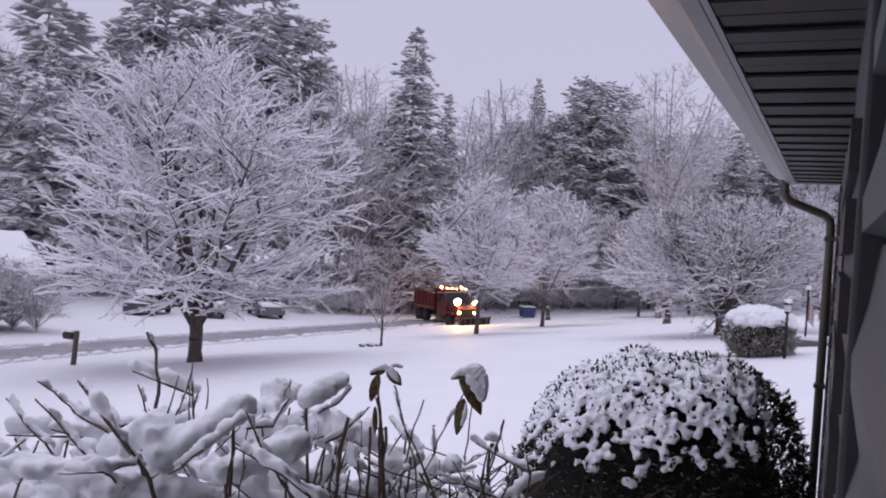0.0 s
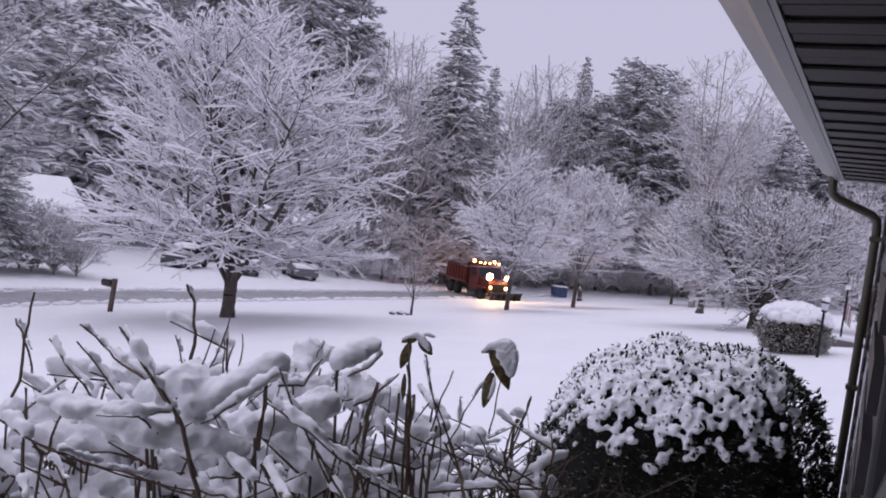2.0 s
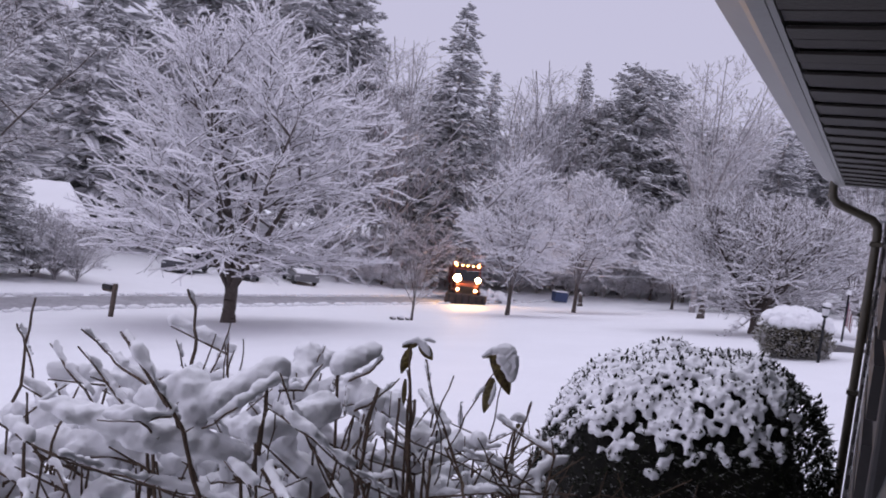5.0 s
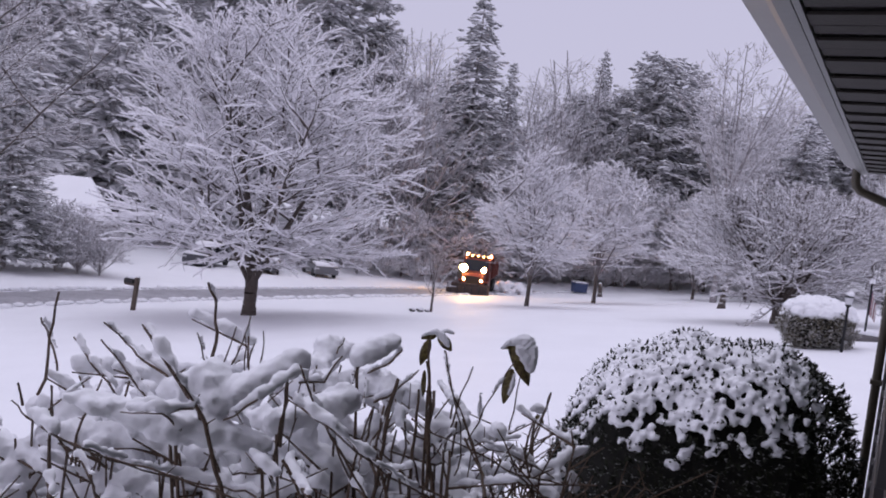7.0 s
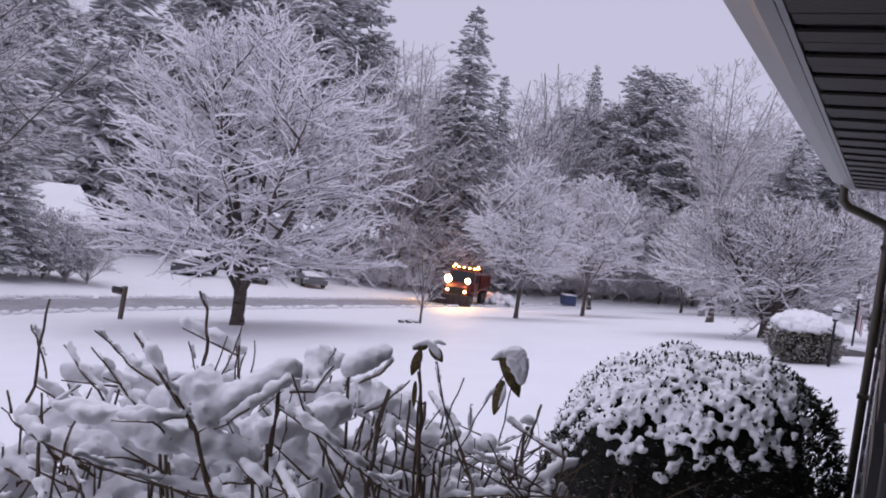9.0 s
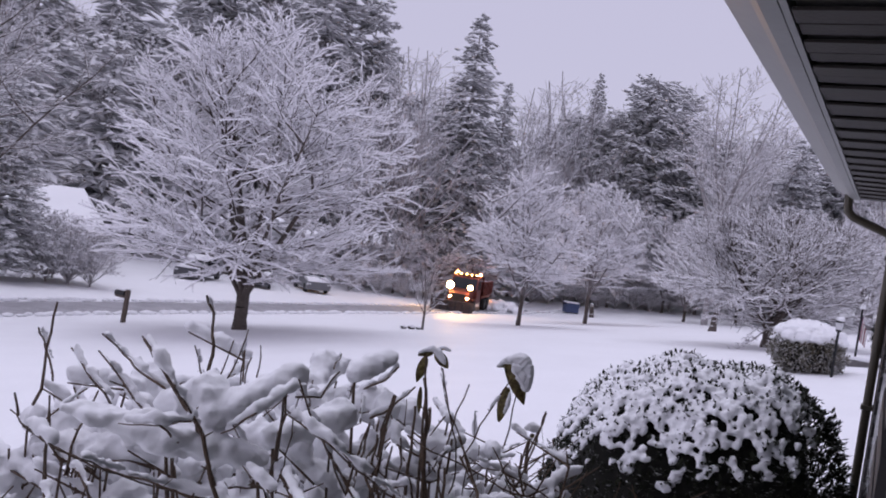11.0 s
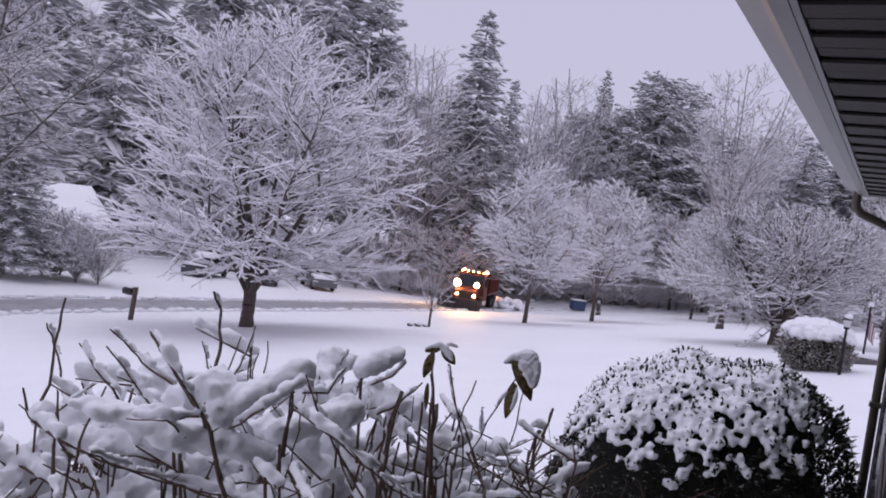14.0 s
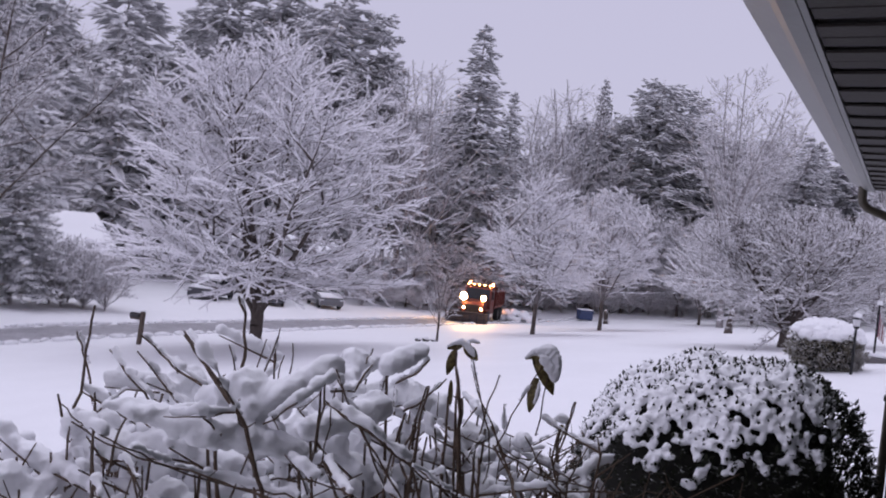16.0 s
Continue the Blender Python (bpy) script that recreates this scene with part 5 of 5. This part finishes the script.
# ---- neighbours across the road ----
def build_neighbour():
    x, y = -21.3, 50.9
    z = -4.6
    ob = thing("neighbour_house", Matrix.Translation((x, y, z)) @ pose(0, 0, 0, 0, 0, 48), "low brown house across the road under a snowy roof", "house")
    # local x runs to the left along the eave (negative), y to the back
    part("wall", boxed(-14, 0, 0, 8, -0.6, 2.6), WALLBROWN, ob, "brown clapboard walls")
    for e in (-14.0, -0.15):
        g = bmesh.new()
        a = [g.verts.new((e + dx, yy, zz)) for dx in (0, 0.15) for yy, zz in ((0, 2.6), (8, 2.6), (4, 5.0))]
        g.faces.new(a[:3]), g.faces.new(a[3:])
        for i in range(3):
            g.faces.new((a[i], a[(i + 1) % 3], a[(i + 1) % 3 + 3], a[i + 3]))
        bmesh.ops.recalc_face_normals(g, faces=g.faces)
        part("gable", g, WALLBROWN, ob)
    part("roof", prism([(-0.35, 2.5), (4, 4.9), (8.35, 2.5), (8.35, 2.64), (4, 5.06), (-0.35, 2.64)], 15), STONE, ob).matrix_local = pose(-14.5, 0, 0)
    part("roof_snow", prism([(-0.37, 2.65), (4, 5.07), (8.37, 2.65), (8.37, 2.84), (4, 5.3), (-0.37, 2.84)], 15.05), SNOW, ob, "thick snow on the roof").matrix_local = pose(-14.52, 0, 0)
    porch = part("porch_gable", prism([(-0.9, 2.1), (0, 2.75), (0.9, 2.1), (0.9, 2.3), (0, 2.95), (-0.9, 2.3)], 1.4), WALLBROWN, ob, "small gable over the door")
    porch.matrix_local = pose(-2.6, -1.3, 0, 0, 0, 90)
    part("porch_snow", prism([(-0.92, 2.304), (0, 2.954), (0.92, 2.304), (0.92, 2.4), (0, 3.08), (-0.92, 2.4)], 1.2), SNOW, porch).matrix_local = pose(0.2, 0, 0)
    for dx in (-3.3, -1.9):
        part("porch_post", boxed(dx - 0.06, dx + 0.06, -1.2, -1.08, -0.5, 2.12), WALLBROWN, ob)
    part("door", boxed(-3.05, -2.15, -0.04, 0.02, -0.3, 1.8, 0.01), OLDWOOD, ob)
    for a in (-13, -10.4, -7.6, -5.0, -1.4):
        w = part("window", boxed(a, a + 1.1, -0.05, 0.03, 0.8, 1.9, 0.01), TRIM, ob)
        for i in range(2):
            part("pane", boxed(a + 0.07 + i * 0.5, a + 0.53 + i * 0.5, -0.06, -0.045, 0.87, 1.83), GLASS, w)
    part("chimney", boxed(-9.2, -8.4, 3.6, 4.4, 4.9, 6.2, 0.02), STONE, ob)


def build_car(x, y, turn, paint, label):
    ob = thing("parked_car", pose(x, y, ground_z(x, y), 0, 0, turn), label, "car", "parked cars")
    part("body", prism([(-2.2, 0.3), (2.2, 0.3), (2.25, 0.62), (2.1, 0.86), (1.1, 0.96), (-1.9, 1.0), (-2.2, 0.85)], 1.75), paint, ob).matrix_local = pose(0.875, 0, 0, 0, 0, 0) @ pose(-1.75, 0, 0)
    cabin = part("cabin", prism([(-1.7, 0.99), (1.15, 0.97), (0.35, 1.46), (-1.25, 1.48)], 1.55), GLASS, ob, "dark car windows")
    cabin.matrix_local = pose(-0.775, 0, 0)
    part("roof_snow", prism([(-1.55, 1.30), (-1.2, 1.484), (0.35, 1.464), (0.7, 1.32), (0.5, 1.56), (-0.4, 1.66), (-1.35, 1.58)], 1.6), SNOW, ob, "snow on the roof").matrix_local = pose(-0.8, 0, 0)
    part("bonnet_snow", prism([(0.95, 1.0), (2.15, 0.88), (2.1, 1.0), (1.5, 1.1), (0.9, 1.14)], 1.66), SNOW, ob, "snow on the bonnet").matrix_local = pose(-0.83, 0, 0)
    for sx in (-0.78, 0.78):
        for sy in (-1.35, 1.4):
            w = part("wheel", cyl(bmesh.new(), (sx - 0.1, sy, 0.32), (sx + 0.1, sy, 0.32), 0.32, n=18), RUBBER, ob)
            part("rim", cyl(bmesh.new(), (sx - 0.105, sy, 0.32), (sx + 0.105, sy, 0.32), 0.19, n=12), DARKSTEEL, w)
        part("headlight", boxed(sx - 0.18, sx + 0.18, 2.14, 2.22, 0.62, 0.76, 0.02), LAMPGLASS, ob)


build_neighbour()
build_car(-9.8, 62.6, 205, CARLIGHT, "silver parked car half buried in snow by the trees")
build_car(-13.0, 59.4, 190, CARPAINT, "dark parked car covered with snow")
build_car(-16.6, 56.8, 175, CARPAINT, "dark parked car covered with snow")
thicket = bare_tree("thicket", 61, 3.4, 2.2, 0.05, 0.12, limbs=18, twigs=(7, 6, 2), base=0.02, snow=0.014, rise=0.5, bark=HAZED_BARK, minr=0.010)
for x, y, a, s in ((-19.2, 42.8, 0, 1.05), (-18.3, 43.4, 90, 0.95), (-20.3, 42.6, 200, 1.1), (-21.2, 43.2, 30, 1.05), (-19.8, 44.0, 140, 1.0), (-20.9, 44.6, 260, 1.0)):
    plant_bare("thicket_shrub", thicket, x, y, a, "dense gray leafless shrub powdered with snow", "shrub", s, "shrubs by the house across the road")
for i, (x, y, s) in enumerate(((-7.5, 68, 0.9), (-5.2, 70, 0.8), (-3.0, 71, 0.7), (-12, 66, 0.9), (-15, 63, 0.8), (-1.5, 73, 0.7), (24, 66, 0.9), (28, 64, 0.9), (8, 84, 0.9), (33, 60, 1.0), (4.0, 84.4, 1.14), (5.8, 84.9, 1.16), (7.5, 85.6, 0.97), (9.2, 84.7, 1.24), (11.0, 85.2, 1.03), (12.8, 86.4, 1.11), (14.5, 86.1, 1.12), (16.2, 85.6, 1.00), (18.0, 85.4, 1.25), (19.8, 84.9, 1.21), (21.5, 84.8, 0.97), (23.2, 84.5, 1.16), (25.0, 83.3, 0.96), (26.8, 83.6, 1.12), (28.5, 82.7, 1.26), (30.2, 81.9, 1.27), (32.0, 80.6, 1.23), (5.0, 88.8, 1.48), (7.6, 89.9, 1.23), (10.2, 88.9, 1.27), (12.8, 90.2, 1.33), (15.4, 89.6, 1.29), (18.0, 89.1, 1.32), (20.6, 88.4, 1.38), (23.2, 88.1, 1.47), (25.8, 87.5, 1.48), (28.4, 86.8, 1.50), (-2.5, 79, 1.0), (-6, 76, 1.0), (-9, 74, 1.0), (1.5, 81, 1.1))):
    plant_bare("thicket_shrub", thicket, x, y, i * 61, "dense gray leafless shrub powdered with snow", "shrub", s, "shrubs along the wood's edge")
plant_conifer("spruce_tree", spruce, -22.0, 40.6, 20, "dense roadside spruce with snow on its boughs", 0.38, 1.5, "spruces in the wood")


def build_wire(a, b, sag, name="overhead_wire"):
    a, b = Vector(a), Vector(b)
    pts = [a.lerp(b, i / 24) - Vector((0, 0, sag * 4 * (i / 24) * (1 - i / 24))) for i in range(25)]
    P, Q = [tuple(p) for p in pts[:-1]], [tuple(p) for p in pts[1:]]
    ob = part(name, mesh(name, *tubes(P, Q, [0.011] * 24, [0.011] * 24, 6)), WIRE)
    tagged(ob, "overhead wire with a line of snow on it", "wire", "overhead wires")


build_wire((-48, 20.0, 5.2), (14, 74, 0.6), 0.5)
build_wire((-48, 20.5, 4.6), (14, 74.5, 0.0), 0.5)
build_wire((2.2, 52.0, -1.48), (13.3, 35.6, 0.92), 0.1)


# ---- the snow plough truck ----
def build_truck():
    ob = thing("plow_truck", pose(0, 0, 0), "dark orange dump truck with snow plow and lit lamps", "truck")
    part("chassis", boxed(-3.4, 3.0, -0.5, 0.5, 0.55, 0.85, 0.03), DARKSTEEL, ob)
    cab = part("cab", prism([(0.35, 0.75), (1.75, 0.75), (1.75, 1.75), (1.45, 2.75), (0.4, 2.8), (0.35, 2.7)], 2.2), ORANGE, ob, "orange cab")
    cab.matrix_local = pose(0, 1.1, 0, 0, 0, -90)
    part("windscreen", prism([(1.775, 1.8), (1.50, 2.66), (1.47, 2.64), (1.74, 1.8)], 1.9), GLASS, cab).matrix_local = pose(0.15, 0, 0)
    for s in (0.0, 2.19):
        part("side_window", prism([(0.6, 1.85), (1.5, 1.85), (1.28, 2.55), (0.6, 2.55)], 0.02), GLASS, cab).matrix_local = pose(s - 0.005, 0, 0)
    hood = part("hood", prism([(1.75, 0.8), (3.15, 0.8), (3.2, 1.5), (3.05, 1.72), (1.75, 1.82)], 1.7), ORANGE, ob, "orange bonnet")
    hood.matrix_local = pose(0, 0.85, 0, 0, 0, -90)
    part("grille", boxed(3.2, 3.24, -0.55, 0.55, 0.85, 1.5, 0.01), DARKSTEEL, ob)
    part("bumper", boxed(3.1, 3.42, -1.15, 1.15, 0.5, 0.8, 0.04), DARKSTEEL, ob)
    for s in (-1, 1):
        part("mudguard", boxed(1.75, 2.95, s * 0.98 - 0.2, s * 0.98 + 0.2, 1.02, 1.16, 0.05), ORANGE, ob)
        for x in (2.35, -1.6, -2.75):
            w = part("wheel", cyl(bmesh.new(), (x, s * 0.98 - 0.17, 0.5), (x, s * 0.98 + 0.17, 0.5), 0.5, n=24), RUBBER, ob)
            part("rim", cyl(bmesh.new(), (x, s * 0.98 - 0.175, 0.5), (x, s * 0.98 + 0.175, 0.5), 0.27, n=16), DARKSTEEL, w)
        part("mirror", boxed(1.6, 1.66, s * 1.3 - 0.12, s * 1.3 + 0.12, 1.75, 2.25, 0.02), DARKSTEEL, cab).matrix_parent_inverse = cab.matrix_local.inverted()
    bed = part("dump_bed", prism([(-1.05, 1.05), (1.05, 1.05), (1.2, 1.3), (1.2, 2.45), (1.1, 2.45), (1.1, 1.35), (-1.1, 1.35), (-1.1, 2.45), (-1.2, 2.45), (-1.2, 1.3)], 3.5), ORANGE, ob, "orange dump bed with side ribs")
    bed.matrix_local = pose(-3.5, 0, 0)
    part("headboard", boxed(3.4, 3.5, -1.2, 1.2, 1.3, 2.85), ORANGE, bed)
    part("tailgate", boxed(0, 0.1, -1.15, 1.15, 1.3, 2.4), ORANGE, bed)
    part("cab_shield", boxed(3.5, 4.3, -1.1, 1.1, 2.82, 2.9, 0.02), ORANGE, bed)
    part("salt_load", boxed(0.15, 3.3, -1.05, 1.05, 1.4, 2.35, 0.2), STONE, bed)
    for i in range(7):
        for s in (-1, 1):
            part("rib", boxed(0.1 + i * 0.52, 0.2 + i * 0.52, s * 1.23 - 0.04, s * 1.23 + 0.04, 1.3, 2.42), ORANGE, bed)
    # lamps; headlight lenses are built oversized and unequal to stand for their glare
    for s, r in ((-1, 0.29), (1, 0.2)):
        part("lamp_bracket", boxed(2.9, 3.0, s * 0.8 - 0.04, s * 0.8 + 0.04, 1.6, 1.95), DARKSTEEL, ob)
        lamp = part("headlight", cyl(bmesh.new(), (2.85, s * 0.8, 2.05), (3.06, s * 0.8, 2.05), r * 0.8, r, 20), DARKSTEEL, ob)
        part("lens", cyl(bmesh.new(), (3.062, s * 0.8, 2.05), (3.09, s * 0.8, 2.05), r * 0.95, r * 0.85, 20), HEADLIGHT, lamp, "glowing warm headlight lens, oversized to hold its glare")
        part("low_light", cyl(bmesh.new(), (3.2, s * 0.7, 1.2), (3.26, s * 0.7, 1.2), 0.09, n=12), TAIL, ob, "glowing low lamp")
    for i in range(5):
        part("marker_light", boxed(1.40, 1.5, -0.94 + i * 0.435, -0.80 + i * 0.435, 2.93, 3.03, 0.03), AMBER, ob, "glowing amber roof light")
    part("light_bar", boxed(1.3, 1.4, -1.0, 1.0, 2.8, 3.02, 0.02), DARKSTEEL, ob)
    for s in (-0.95, 0.95):
        part("beacon", cyl(bmesh.new(), (0.6, s, 2.92), (0.6, s, 3.12), 0.1, 0.08, 12), BEACON, ob, "glowing red-orange beacon")
    for s in (-0.55, 0.55):
        part("work_light", boxed(-3.52, -3.36, s - 0.12, s + 0.12, 0.66, 0.74, 0.02), TAIL, ob, "glowing yellow work light behind the bed")
    for s in (-0.9, 0.9):
        part("tail_lamp", boxed(-3.58, -3.5, s - 0.1, s + 0.1, 1.1, 1.3), BEACON, ob, "glowing red tail lamp")
    # plough
    prof = [(0.0, 0.05), (0.12, 0.2), (0.16, 0.5), (0.08, 0.85), (-0.1, 1.05), (-0.14, 1.02), (0.03, 0.82), (0.1, 0.5), (0.06, 0.22), (-0.05, 0.08)]
    plow = part("plow_blade", prism([(-a, b) for a, b in prof], 3.3), PLOWSTEEL, ob, "curved worn steel plow blade")
    plow.matrix_local = pose(4.35, 1.55, 0, 0, 0, -78)
    for i in range(6):
        part("blade_rib", boxed(0.25 + i * 0.55, 0.31 + i * 0.55, 0.0, 0.2, 0.15, 0.9), DARKSTEEL, plow)
    for s in (-0.45, 0.45):
        part("push_arm", boxed(3.3, 4.3, s - 0.06, s + 0.06, 0.4, 0.55), DARKSTEEL, ob)
    part("blade_snow", boxed(0.2, 3.1, -0.55, -0.12, 0.02, 0.45, 0.15), SNOW, plow, "snow heaped before the blade")
    return ob


truck = build_truck()
rs = np.random.RandomState(41)
heap_balls = []
for _ in range(60):
    a, q = rs.uniform(0, 6.28), math.sqrt(rs.rand())
    heap_balls.append((1.9 * q * math.cos(a), 1.0 * q * math.sin(a), 0.75 * (1 - q * q) + rs.uniform(-0.1, 0.1), rs.uniform(0.25, 0.4)))
pile = thing("snow_pile", pose(5.4, 71.2, ground_z(5.4, 71.2)), "rough pile of ploughed snow beside the road", "snow pile")
remeshed("pile", heap_balls, 0.08, SNOW, pile)


def motions():
    def row(t, x, y, heading):
        return t, pose(x, y, ground_z(x, y) - 0.02, 0, 0, 90 - heading)

    walk(truck, [
        row(0.0, 4.1, 68.6, 153), row(1.0, 4.1, 68.6, 153), row(2.0, 4.08, 68.6, 153), row(2.5, 4.02, 68.55, 154), row(3.2, 3.7, 68.45, 158),
        row(4.2, 3.15, 68.15, 170), row(5.3, 2.75, 68.0, 181), row(6.5, 2.45, 67.95, 187), row(7.5, 2.35, 67.95, 191), row(9.0, 2.27, 67.95, 195),
        row(11.3, 2.25, 67.95, 195), row(16.0, 2.25, 67.95, 194)])


motions()
